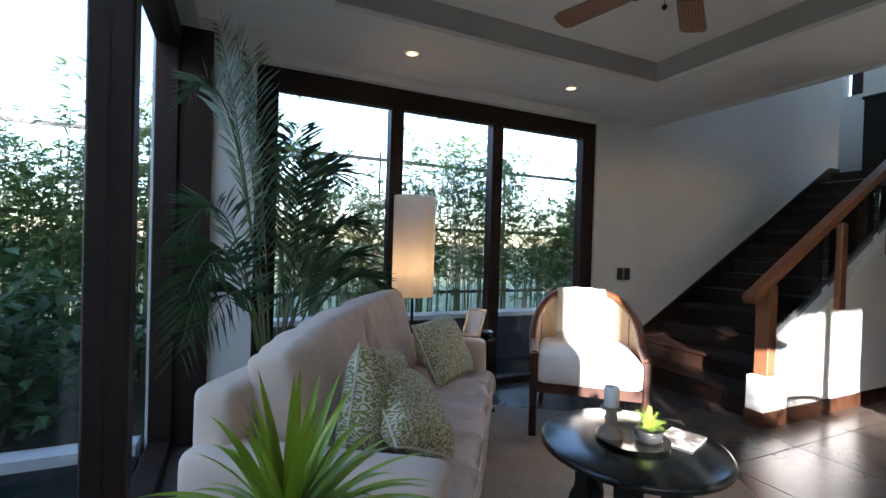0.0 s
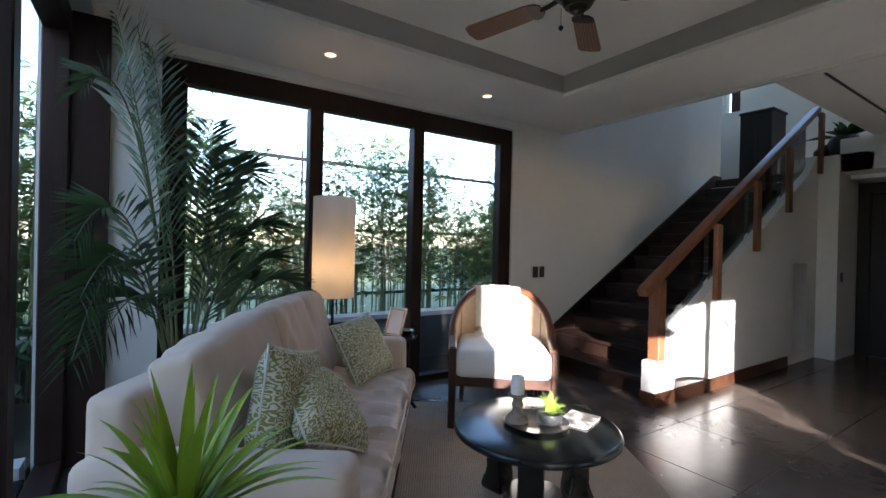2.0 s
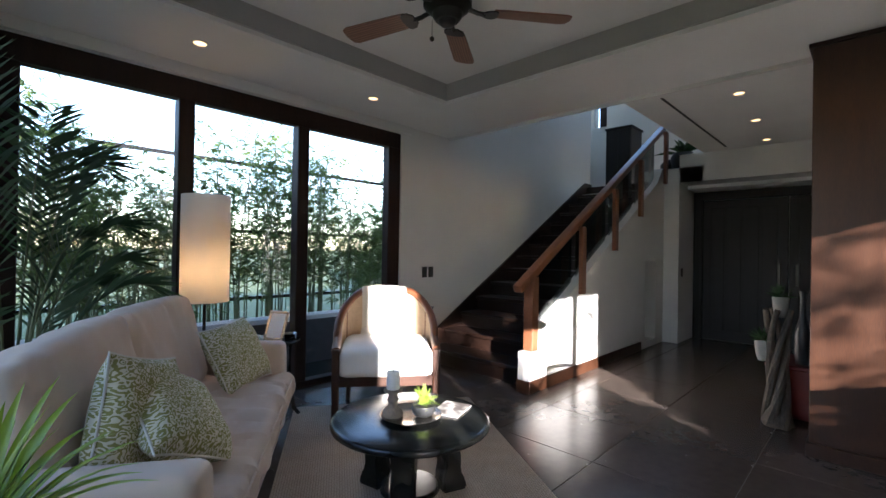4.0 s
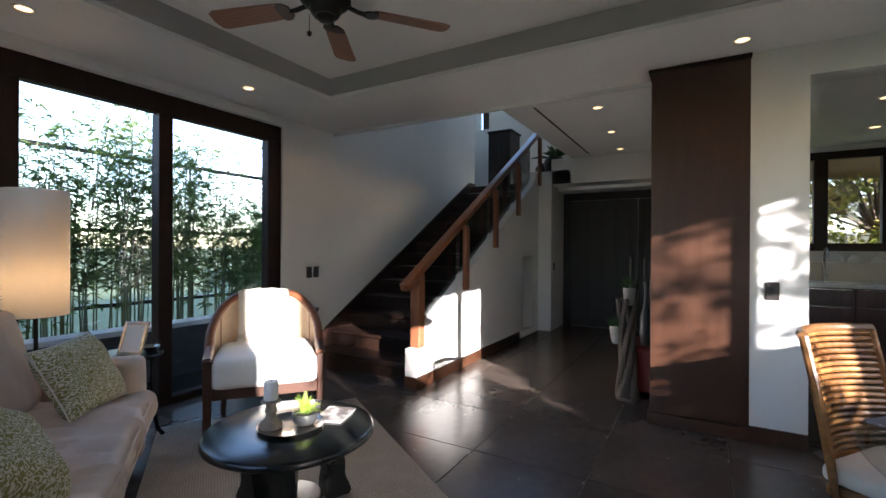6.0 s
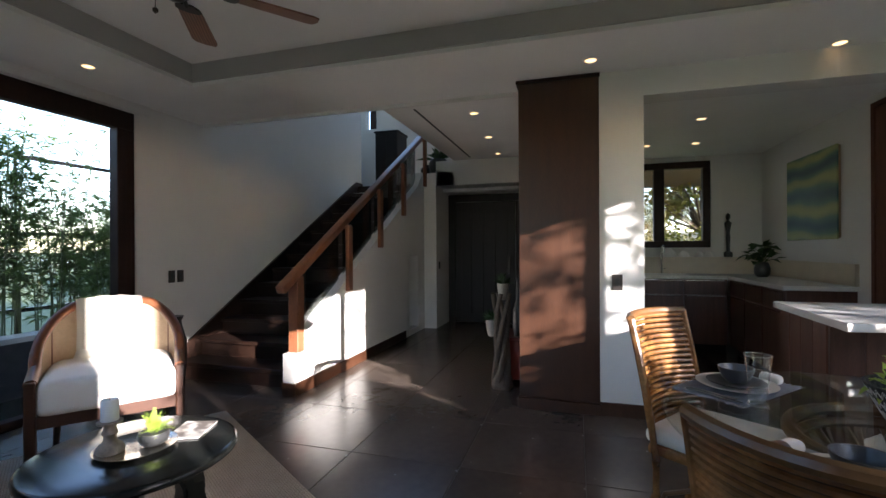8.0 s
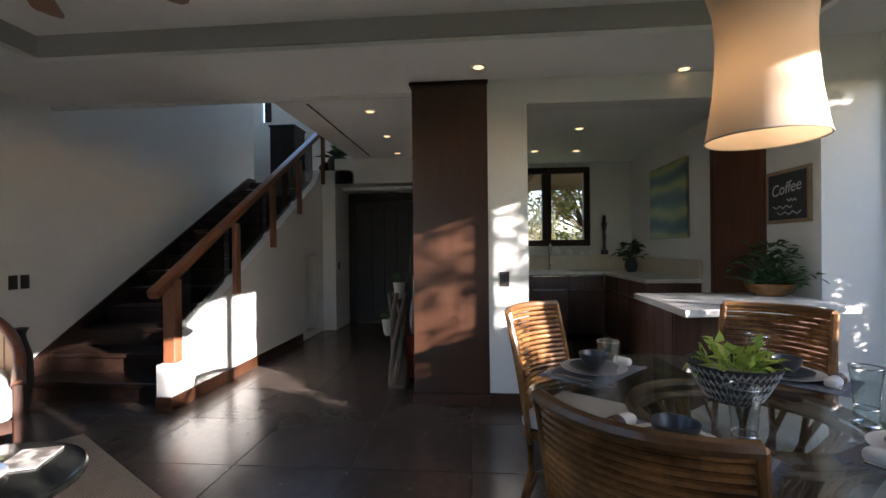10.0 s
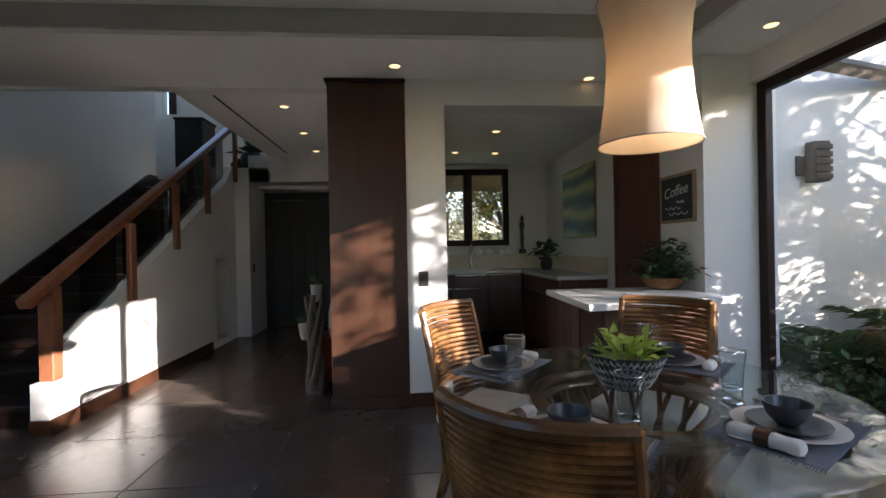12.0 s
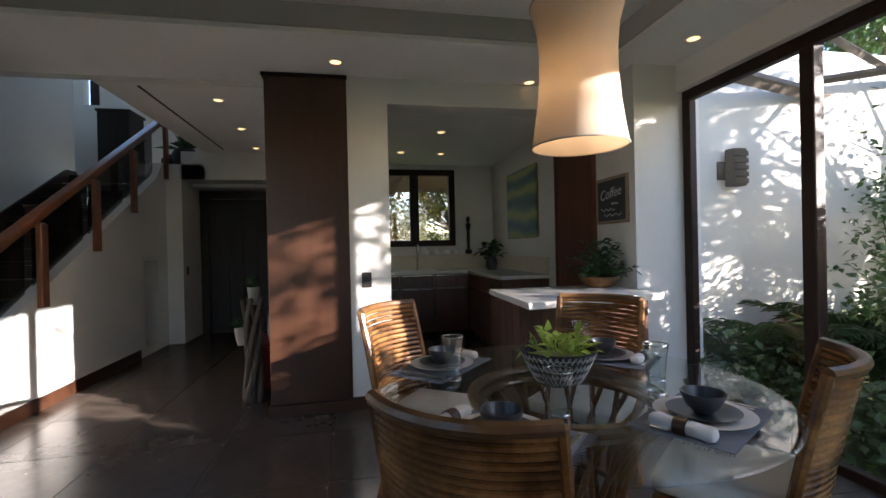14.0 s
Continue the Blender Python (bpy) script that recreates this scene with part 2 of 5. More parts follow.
structure("ceiling_hall", boxes((4.22, 7.3, -0.61, 1.40, 2.655, 2.85), (7.6, 8.2, -0.61, 1.70, 2.22, 2.4)), CEILING, "pale painted hall ceiling", "ceiling")
structure("ceiling_kitchen", boxes((4.22, 7.2, -2.72, -0.75, 2.48, 2.6)), CEILING, "pale painted kitchen ceiling", "ceiling")
structure("ceiling_stairwell", boxes((4.0, 9.4, 1.2, 5.2, 6.1, 6.2)), CEILING, "pale stairwell ceiling", "ceiling")
structure("wall_stairwell", boxes((4.0, 4.22, 1.2, N, 2.83, 6.1), (4.22, 9.4, 1.2, 1.40, 2.86, 6.1),
                                  (9.2, 9.4, 1.40, 3.66, 2.4, 4.4), (9.2, 9.4, 3.66, 3.92, 2.4, 3.85), (9.2, 9.4, 3.92, 5.2, 2.4, 4.4), (9.2, 9.4, 1.40, 5.2, 5.9, 6.1),
                                  (7.95, 9.2, 5.0, 5.2, 2.4, 6.1), (7.95, 8.1, N + 0.2, 5.0, 2.4, 6.1)), PLASTER, "white stairwell wall")
structure("slit_frame", boxes((9.19, 9.41, 3.661, 3.80, 3.851, 4.399)), FRAME, "dark frame of the narrow stairwell window", "trim")
structure("landing", boxes((7.755, 9.2, 1.70, 5.0, 2.285, 2.408)), STAIRWOOD, "dark wood stair landing", "floor")
structure("baseboard", boxes((3.72, 6.35, 1.885, 1.90, 0, 0.11), (3.72, 3.735, 1.90, 2.02, 0, 0.11), (4.0 - 0.015, 4.0, -0.92, -0.605, 0, 0.10), (4.16, 4.175, -0.92, -0.75, 0, 0.1)), CLADDING, "dark wooden skirting board", "baseboard")

# ---- floor and ground ----
structure("floor_base", boxes((-0.22, 8.2, -3.28, 3.59, -0.12, -0.004)), GROUT, "dark joint bed under the floor tiles", "floor")


def window_frame(name, label, x0, x1, z0, z1, posts, m, depth=0.10, w=0.12, pw=0.10, sill=0.06, head=None):
    """A dark wooden window in its own plane: x along the wall, y through it. posts: centres of the uprights."""
    root = tagged(thing(name, label, "window", m), kind="structure")
    head = head or w
    part("window_frame", soft_box(x0, x1, -depth / 2, depth / 2, z1 - head, z1, 0.006, 1), FRAME, root)
    part("window_sill", soft_box(x0, x1, -depth / 2, depth / 2, z0, z0 + sill, 0.006, 1), FRAME, root)
    for a, b in ((x0, x0 + w), (x1 - w, x1)):
        part("jamb", soft_box(a, b, -depth / 2, depth / 2, z0 + sill, z1 - head, 0.006, 1), FRAME, root)
    ends = [x0 + w] + [v for p in posts for v in (p - pw / 2, p + pw / 2)] + [x1 - w]
    for p in posts:
        part("mullion", soft_box(p - pw / 2, p + pw / 2, -depth / 2 - 0.006, depth / 2 + 0.006, z0 + sill, z1 - head, 0.006, 1), FRAME, root)
    for a, b in zip(ends[::2], ends[1::2]):
        bm = bmesh.new()
        box(bm, a, b, -0.004, 0.004, z0 + sill, z1 - head)
        pane = part("pane", bm, GLASS, root)
        pane.visible_shadow = False
    return root


window_frame("window_1", "dark wooden sliding window with three tall panes", 0.345, 3.50, 0.0, 2.51, [1.41, 2.36], pose(0, N + 0.07, 0), w=0.16, pw=0.11)
window_frame("window_2", "dark wooden side window with tall panes", 0.45, 3.06, 0.0, 2.51, [1.79], pose(-0.137, 0, 0, 0, 0, 90), w=0.07, pw=0.10, depth=0.12, head=0.13)
# unseen window; its opening and post are set by the armchair's sun patch
window_frame("window_5", "assumed dark wooden side window that lets sun onto the armchair", -2.95, -1.58, 0.0, 2.60, [-1.85], pose(-0.137, 0, 0, 0, 0, 90), w=0.08, pw=0.11, depth=0.12)
structure("window_lining", boxes((-0.075, 0.098, 3.02, 3.058, 0, 2.51)), FRAME, "dark wooden lining of the window reveal", "trim")
window_frame("window_3", "dark wooden garden window with tall panes", 0.06, 3.46, 0.0, 2.40, [1.63, 2.49], pose(0, S - 0.08, 0), w=0.08, pw=0.085, depth=0.06)
window_frame("window_4", "small dark wooden kitchen window", -2.14, -0.90, 1.27, 2.42, [-1.52], pose(7.12, 0, 0, 0, 0, 90), w=0.09, pw=0.13, sill=0.09)

# ---- pillar ----
pillar = tagged(thing("wood_clad_pillar", "dark brown wood clad pillar with plinth and cap", "pillar"), kind="structure")
part("cladding", soft_box(3.98, 4.45, -0.605, 0.0, 0.09, SOFFIT - 0.03, 0.004, 1), CLADDING, pillar)
part("plinth", soft_box(3.965, 4.465, -0.615, 0.015, 0.0, 0.088, 0.004, 1), CLADDING, pillar)
part("cap", soft_box(3.968, 4.46, -0.612, 0.02, SOFFIT - 0.028, SOFFIT - 0.002, 0.003, 1), FRAME, pillar)

# ---- stairs ----
RISE, RUN, STEP0 = 0.172, 0.295, 3.90
stairs = tagged(thing("staircase", "dark wooden staircase along the white wall", "stairs"), kind="structure")
for i in range(14):
    x = STEP0 + i * RUN
    if i < 13:
        part("tread", soft_box(x - 0.03, x + RUN + 0.004, 2.022, N - 0.03, (i + 1) * RISE - 0.04, (i + 1) * RISE, 0.006, 1), STAIRWOOD, stairs)
    part("riser", boxes((x, x + 0.02, 2.022, N - 0.03, i * RISE + 0.001, (i + 1) * RISE - 0.042)), STAIRWOOD, stairs)
bm = bmesh.new()
prism(bm, [(3.78, 0.0), (4.05, 0.0), (7.74, 2.15), (7.94, 2.25), (7.94, 2.48), (7.72, 2.48), (7.62, 2.43), (3.78, 0.19)], -N + 0.002, -N + 0.03, pose(0, 0, 0, 90))
part("string_board", bm, STAIRWOOD, stairs)


def stair_wall_z(x):
    return 0.52 + 0.572 * (x - 3.90)


bm = bmesh.new()
for outline in ([(3.735, 0.0), (6.5, 0.0), (6.5, stair_wall_z(6.5)), (3.90, 0.52), (3.90, 0.36), (3.735, 0.36)], [(6.5, 0.0), (6.9, 0.0), (6.9, 0.09), (6.5, 0.09)],
                [(6.5, 1.16), (6.9, 1.16), (6.9, stair_wall_z(6.9)), (6.5, stair_wall_z(6.5))], [(6.9, 0.0), (7.2, 0.0), (7.2, 2.48), (7.12, 2.48), (6.9, stair_wall_z(6.9))]):
    prism(bm, outline, -2.02, -1.90, pose(0, 0, 0, 90))
box(bm, 6.42, 7.2, 2.95, 3.0, 0.0, 1.45)
box(bm, 6.42, 6.5, 2.021, 2.95, 0.0, 1.40)
box(bm, 6.9, 7.0, 2.021, 2.95, 0.0, 1.40)
box(bm, 6.501, 6.899, 2.021, 2.95, 1.20, 1.3)
structure("wall_stair_side", bm, PLASTER, "white side wall of the staircase, sloping with the steps")

railing = thing("stair_railing", "red brown wooden stair railing with dark glass panels", "railing")
RAIL_Y = 1.955


def rail_z(x):
    return 0.955 + 0.594 * (x - 3.67)


m = pose(3.615, RAIL_Y, rail_z(3.615), 0, -math.degrees(math.atan(0.594)), 0)
part("handrail", soft_box(0, 4.25, -0.045, 0.045, -0.035, 0.038, 0.014, 2, m), RAILWOOD, railing, smooth=True)
for i, x in enumerate((3.85, 4.67, 5.47, 6.25, 7.18)):
    low = 0.36 if i == 0 else stair_wall_z(x) - 0.13
    y0, y1 = (1.912, 2.012) if i == 0 else (1.855, 1.899)
    h = 0.05 if i == 0 else 0.045
    part("post", soft_box(x - h, x + h, y0, y1, low, rail_z(x) - 0.03, 0.006, 1), RAILWOOD, railing)
    if i:
        part("rail_bracket", soft_box(x - 0.03, x + 0.03, 1.86, 1.93, rail_z(x) - 0.06, rail_z(x) - 0.02, 0.004, 1), RAILWOOD, railing)
xs = (3.905, 4.62, 4.72, 5.42, 5.52, 6.20, 6.30, 7.0)
for a, b in zip(xs[::2], xs[1::2]):
    bm = bmesh.new()
    prism(bm, [(a, stair_wall_z(a) + 0.02), (b, stair_wall_z(b) + 0.02), (b, rail_z(b) - 0.05), (a, rail_z(a) - 0.05)], -1.985, -1.977, pose(0, 0, 0, 90))
    part("glass_panel", bm, SMOKED, railing)

# ---- entrance door ----
door = tagged(thing("door_1", "very dark wooden double entrance door", "door"), kind="structure")
part("door_frame", boxes((7.92, 8.0, -0.61, -0.50, 0, 2.2), (7.92, 8.0, 1.58, 1.70, 0, 2.2), (7.92, 8.0, -0.50, 1.58, 2.08, 2.2)), DOORWOOD, door)
for y0, y1, h in ((-0.49, 0.535, 0.44), (0.545, 1.57, 0.64)):
    leaf = part("door_leaf", soft_box(7.93, 7.98, y0, y1, 0.01, 2.07, 0.004, 1), DOORWOOD, door)
    for k in range(4):
        part("panel", soft_box(7.918, 7.932, y0 + 0.12 + k * 0.21, y0 + 0.29 + k * 0.21, 0.15, 1.95, 0.004, 1), DOORWOOD, leaf)
    part("door_handle", soft_box(7.88, 7.905, h - 0.02, h + 0.02, 0.85, 1.15, 0.006, 2), BRASS, leaf)
structure("wall_entrance", boxes((8.0, 8.2, -0.75, 2.1, 0, 2.4), (7.6, 8.0, 1.70, 2.06, 0, 2.28), (7.6, 7.75, 2.061, 3.389, 0, 2.27)), PLASTER, "wall behind the entrance door")

# ---- outside ----
WATER = material("dark pond water", (0.012, 0.016, 0.014), 0.10, bump=0.06, bump_scale=9)
WATER.node_tree.nodes["Principled BSDF"].inputs["Specular IOR Level"].default_value = 0.03
SOIL = material("dark planted soil", (0.03, 0.028, 0.02), 0.95, second=(0.045, 0.05, 0.025), scale=7, bump=0.6, bump_scale=60)
structure("pond_water", boxes((-0.2, 8.0, 3.60, 4.54, -0.139, -0.10), (-5.0, -0.23, 0.31, 2.98, -0.139, 0.0)), WATER, "dark pond water along the house", "water")
structure("garden_bed", boxes((-5.0, -0.25, 3.135, 4.5, -0.139, -0.02), (-5.0, 8.0, 4.75, 6.2, -0.139, -0.03)), SOIL, "dark planted garden bed", "soil")
structure("ground", boxes((-400, -0.22, -400, 400, -0.3, -0.14), (-0.22, 8.2, 3.59, 400, -0.3, -0.14), (-0.22, 8.2, -400, -3.28, -0.3, -0.14), (8.2, 400, -400, 400, -0.3, -0.14)), GRASS, "green lawn round the house", "ground")
structure("garden_wall", boxes((4.25, 4.45, -9.0, -3.28, -0.14, 3.2)), OUTWALL, "white rendered garden wall in leaf shade", "wall")


# ---- soft and woven materials ----
LINEN = material("beige linen", (0.70, 0.545, 0.43), 0.92, second=(0.63, 0.485, 0.38), scale=5, bump=0.25, bump_scale=420, sheen=0.25)
WHITEFAB = material("white upholstery", (0.78, 0.75, 0.69), 0.9, second=(0.72, 0.69, 0.63), scale=6, bump=0.2, bump_scale=380, sheen=0.2)
THROW = material("cream throw", (0.70, 0.66, 0.58), 0.95, second=(0.64, 0.60, 0.52), scale=12, bump=0.35, bump_scale=260, sheen=0.3)
CHAIRWOOD = material("reddish chair wood", (0.17, 0.058, 0.024), 0.33, second=(0.24, 0.09, 0.04), scale=7, stretch=(2, 2, 2), bump=0.04, bump_scale=50, grain=0.35)
DARKLEG = material("dark chair wood", (0.045, 0.018, 0.010), 0.35, second=(0.07, 0.028, 0.015), scale=7, grain=0.3)
CANE = material("woven cane", (0.74, 0.55, 0.36), 0.6, second=(0.64, 0.46, 0.29), scale=30, bump=0.5, bump_scale=300, grain=0.35, through=0.25)
LACQUER = material("black lacquered wood", (0.010, 0.012, 0.011), 0.2, second=(0.02, 0.02, 0.018), scale=5, bump=0.02, bump_scale=30, rough_vary=0.07)
SILVER = material("worn silver tray", (0.60, 0.58, 0.53), 0.24, 1.0, second=(0.42, 0.40, 0.36), scale=14, bump=0.12, bump_scale=40, rough_vary=0.1)
TURNED = material("weathered turned wood", (0.42, 0.33, 0.25), 0.75, second=(0.26, 0.2, 0.15), scale=18, bump=0.2, bump_scale=70, grain=0.4)
WAX = material("white candle wax", (0.82, 0.80, 0.76), 0.45, second=(0.78, 0.76, 0.72), scale=5)
PAPER = material("magazine cover", (0.70, 0.66, 0.60), 0.3, second=(0.20, 0.17, 0.15), scale=16, mix=0.15)
LEAFLIGHT = material("bright green leaf", (0.26, 0.40, 0.05), 0.4, second=(0.40, 0.50, 0.10), scale=14, through=0.3)
LEAFSPIKE = material("glossy spiky leaf", (0.24, 0.36, 0.02), 0.32, second=(0.37, 0.47, 0.05), scale=9, stretch=(1, 1, 1), through=0.25)
LEAFPALM = material("palm leaf", (0.026, 0.062, 0.018), 0.5, second=(0.048, 0.095, 0.028), scale=9, through=0.25)
LEAFBAMBOO = material("bamboo leaf", (0.09, 0.15, 0.035), 0.5, second=(0.15, 0.21, 0.065), scale=2.0, through=0.45)
STALK = material("bamboo stalk", (0.12, 0.14, 0.05), 0.5, second=(0.07, 0.09, 0.03), scale=6, bump=0.1)
BARK = material("bark", (0.12, 0.09, 0.065), 0.9, second=(0.07, 0.055, 0.04), scale=12, bump=0.5, bump_scale=40)
DARKPOT = material("dark glazed pot", (0.02, 0.022, 0.022), 0.35, second=(0.04, 0.04, 0.04), scale=9, bump=0.05)
TERRA = material("pale clay pot", (0.42, 0.37, 0.31), 0.8, second=(0.30, 0.26, 0.22), scale=10, bump=0.2)


def jute_material():
    m = material("woven jute", (0.60, 0.49, 0.37), 0.95, second=(0.50, 0.40, 0.29), scale=7, grain=0.4, bump_scale=150, bump=0.5)
    n, l = m.node_tree.nodes, m.node_tree.links
    p = n["Principled BSDF"]
    co = n.new("ShaderNodeTexCoord")
    br = n.new("ShaderNodeTexBrick")
    br.inputs["Scale"].default_value = 22
    br.inputs["Mortar Size"].default_value = 0.03
    br.inputs["Mortar Smooth"].default_value = 0.8
    br.inputs["Brick Width"].default_value, br.inputs["Row Height"].default_value = 0.7, 0.3
    l.new(co.outputs["Object"], br.inputs["Vector"])
    b = n.new("ShaderNodeBump")
    b.inputs["Strength"].default_value, b.inputs["Distance"].default_value, b.invert = 0.9, 0.006, True
    l.new(br.outputs["Fac"], b.inputs["Height"])
    l.new(b.outputs[0], p.inputs["Normal"])
    old = p.inputs["Base Color"].links[0].from_socket
    mx = n.new("ShaderNodeMix")
    mx.data_type, mx.blend_type = "RGBA", "MULTIPLY"
    l.new(br.outputs["Fac"], mx.inputs[0])
    l.new(old, mx.inputs[6])
    mx.inputs[7].default_value = (0.45, 0.42, 0.38, 1)
    l.new(mx.outputs[2], p.inputs["Base Color"])
    return m


def ikat_material():
    """Cream cotton with an olive scroll print."""
    m = material("olive scroll print", (0.6, 0.57, 0.45), 0.9, bump=0.2, bump_scale=400)
    n, l = m.node_tree.nodes, m.node_tree.links
    p = n["Principled BSDF"]
    co, mp = n.new("ShaderNodeTexCoord"), n.new("ShaderNodeMapping")
    l.new(co.outputs["Object"], mp.inputs[0])
    mp.inputs["Scale"].default_value = (1, 1, 0.25)
    no = n.new("ShaderNodeTexNoise")
    no.inputs["Scale"].default_value, no.inputs["Detail"].default_value = 58, 0.6
    l.new(mp.outputs[0], no.inputs["Vector"])
    turns = n.new("ShaderNodeMath")
    turns.operation = "MULTIPLY"
    turns.inputs[1].default_value = 4.4
    l.new(no.outputs[0], turns.inputs[0])
    ml = n.new("ShaderNodeMath")
    ml.operation = "PINGPONG"
    ml.inputs[1].default_value = 0.5
    l.new(turns.outputs[0], ml.inputs[0])
    st = n.new("ShaderNodeMapRange")
    st.inputs[1].default_value, st.inputs[2].default_value = 0.21, 0.25
    l.new(ml.outputs[0], st.inputs[0])
    mx = n.new("ShaderNodeMix")
    mx.data_type = "RGBA"
    mx.inputs[6].default_value, mx.inputs[7].default_value = (0.66, 0.62, 0.49, 1), (0.25, 0.24, 0.075, 1)
    l.new(st.outputs[0], mx.inputs[0])
    l.new(mx.outputs[2], p.inputs["Base Color"])
    return m


JUTE, IKAT = jute_material(), ikat_material()


def wood_grain_material():
    """Orange brown fan blade wood with cathedral grain."""
    m = material("grained blade wood", (0.27, 0.13, 0.075), 0.42, bump=0.05)
    n, l = m.node_tree.nodes, m.node_tree.links
    co, mp, w = n.new("ShaderNodeTexCoord"), n.new("ShaderNodeMapping"), n.new("ShaderNodeTexWave")
    mp.inputs["Scale"].default_value = (1.2, 9, 1)
    w.wave_type, w.inputs["Scale"].default_value, w.inputs["Distortion"].default_value = "RINGS", 2.2, 3.0
    l.new(co.outputs["Object"], mp.inputs[0])
    l.new(mp.outputs[0], w.inputs["Vector"])
    mx = n.new("ShaderNodeMix")
    mx.data_type = "RGBA"
    mx.inputs[6].default_value, mx.inputs[7].default_value = (0.30, 0.15, 0.09, 1), (0.17, 0.075, 0.04, 1)
    l.new(w.outputs["Fac"], mx.inputs[0])
    l.new(mx.outputs[2], n["Principled BSDF"].inputs["Base Color"])
    return m


BLADE = wood_grain_material()


# ---- shared soft forms ----
def puff(sx, sy, sz, r=0.05, n=12, wrinkle=0.0, seed=0.0, m=None, fill=0.0):
    """A stuffed block with edges rounded to radius r, faces bulged by fill and fine wrinkles."""
    bm = bmesh.new()
    bmesh.ops.create_cube(bm, size=2)
    bmesh.ops.subdivide_edges(bm, edges=bm.edges[:], cuts=n, use_grid_fill=True)
    half = Vector((sx / 2, sy / 2, sz / 2))
    r = min(r, *half)
    for v in bm.verts:
        p = Vector([math.copysign(math.sin(min(1.0, abs(c)) * math.pi / 2) ** 0.9, c) * h for c, h in zip(v.co, half)])
        q = Vector([max(-h + r, min(h - r, c)) for c, h in zip(p, half)])
        d = p - q
        n3 = d.normalized() if d.length > 1e-9 else Vector((0, 0, 0))
        p = q + n3 * r
        u, w, t = p.x / half.x, p.y / half.y, p.z / half.z
        b = fill * ((1 - u * u) * (1 - w * w) + (1 - u * u) * (1 - t * t) + (1 - w * w) * (1 - t * t)) / 2
        g = wrinkle * (noise.noise((p.x * 17 + seed, p.y * 4 + seed, p.z * 5)) + 0.5 * noise.noise((p.x * 34 + seed, p.y * 7, p.z * 9 + seed)))
        v.co = p + n3 * (b + g)
    if m is not None:
        bm.transform(m)
    return bm


def pillow_mesh(w, h, t, seed=0.0, n=18):
    """A square scatter cushion in its own xy plane, with pinched corners and a piped seam."""
    bm = bmesh.new()
    grid = {}
    for side in (1, -1):
        for i in range(n + 1):
            for j in range(n + 1):
                u, v = 2 * i / n - 1, 2 * j / n - 1
                if side < 0 and (i in (0, n) or j in (0, n)):
                    grid[side, i, j] = grid[1, i, j]
                    continue
                b = max(0.0, (1 - u ** 4) * (1 - v ** 4)) ** 0.6
                pin = 1 - 0.07 * (1 - abs(u) ** 3) * abs(v) ** 4 - 0.07 * (1 - abs(v) ** 3) * abs(u) ** 4
                d = 0.012 * noise.noise((u * 2 + seed, v * 2, side + seed))
                grid[side, i, j] = bm.verts.new((u * w / 2 * pin, v * h / 2 * pin, side * (t / 2 * b + d * b)))
    for side in (1, -1):
        for i in range(n):
            for j in range(n):
                f = [grid[side, i, j], grid[side, i + 1, j], grid[side, i + 1, j + 1], grid[side, i, j + 1]]
                bm.faces.new(f if side > 0 else f[::-1])
    return bm


def pillow_edge(w, h, n=18, r=0.0042):
    bm = bmesh.new()
    pts = []
    for k in range(4 * n):
        s, q = divmod(k, n)
        u = 2 * q / n - 1
        u, v = ((u, -1), (1, u), (-u, 1), (-1, -u))[s]
        pin = 1 - 0.07 * (1 - abs(u) ** 3) * abs(v) ** 4 - 0.07 * (1 - abs(v) ** 3) * abs(u) ** 4
        pts.append((u * w / 2 * pin, v * h / 2 * pin, 0))
    pts.append(pts[0])
    return tube(bm, pts, r, 6)


# ---- sofa ----
SOFA = pose(0.79, 1.02, 0, 0, 0, 56.5)
sofa = thing("sofa", "beige linen three seat sofa with loose back cushions", "sofa", SOFA)
part("base", soft_box(-0.03, 1.85, 0.03, 0.82, 0.06, 0.30, 0.02, 2), LINEN, sofa, smooth=True)
seat = part("seat_cushion", puff(1.58, 0.72, 0.16, 0.045, 78, 0.032, 3.1, pose(0.91, 0.32, 0.375), 0.012), LINEN, sofa, smooth=True)
for yy, zz in ((-0.045, 0.425), (-0.045, 0.325)):
    bm = bmesh.new()
    tube(bm, [(0.14, yy, zz), (0.91, yy - 0.006, zz + 0.003), (1.68, yy, zz)], 0.005, 6)
    part("piping", bm, LINEN, seat, smooth=True)
part("backrest", puff(1.76, 0.15, 0.76, 0.045, 14, 0.002, 1.0, pose(0.91, 0.745, 0.43)), LINEN, sofa, smooth=True)
for x0, y0, z0, lean, yaw, sd in ((0.535, 0.585, 0.672, -3.5, 2.5, 0.3), (1.325, 0.605, 0.688, -0.5, -1.5, 5.2)):
    place = pose(x0, y0, z0, -15, 0, yaw) @ pose(0, 0, 0, 0, lean, 0)
    back = part("back_cushion", puff(0.77, 0.19, 0.52, 0.05, 40, 0.014, sd, place, 0.030), LINEN, sofa, smooth=True)
    bm = bmesh.new()
    tube(bm, [(-0.36, -0.065, 0.232), (0.0, -0.068, 0.247), (0.36, -0.065, 0.232)], 0.005, 6)
    bm.transform(place)
    part("piping", bm, LINEN, back, smooth=True)
for x0 in (0.04, 1.78):
    part("armrest", puff(0.16, 0.80, 0.58, 0.045, 12, 0.003, x0, pose(x0, 0.41, 0.35), 0.006), LINEN, sofa, smooth=True)
for x0 in (0.0, 1.8):
    for y0 in (0.1, 0.76):
        part("foot", soft_box(x0 - 0.03, x0 + 0.03, y0 - 0.03, y0 + 0.03, 0, 0.07, 0.004, 1), DARKLEG, sofa)


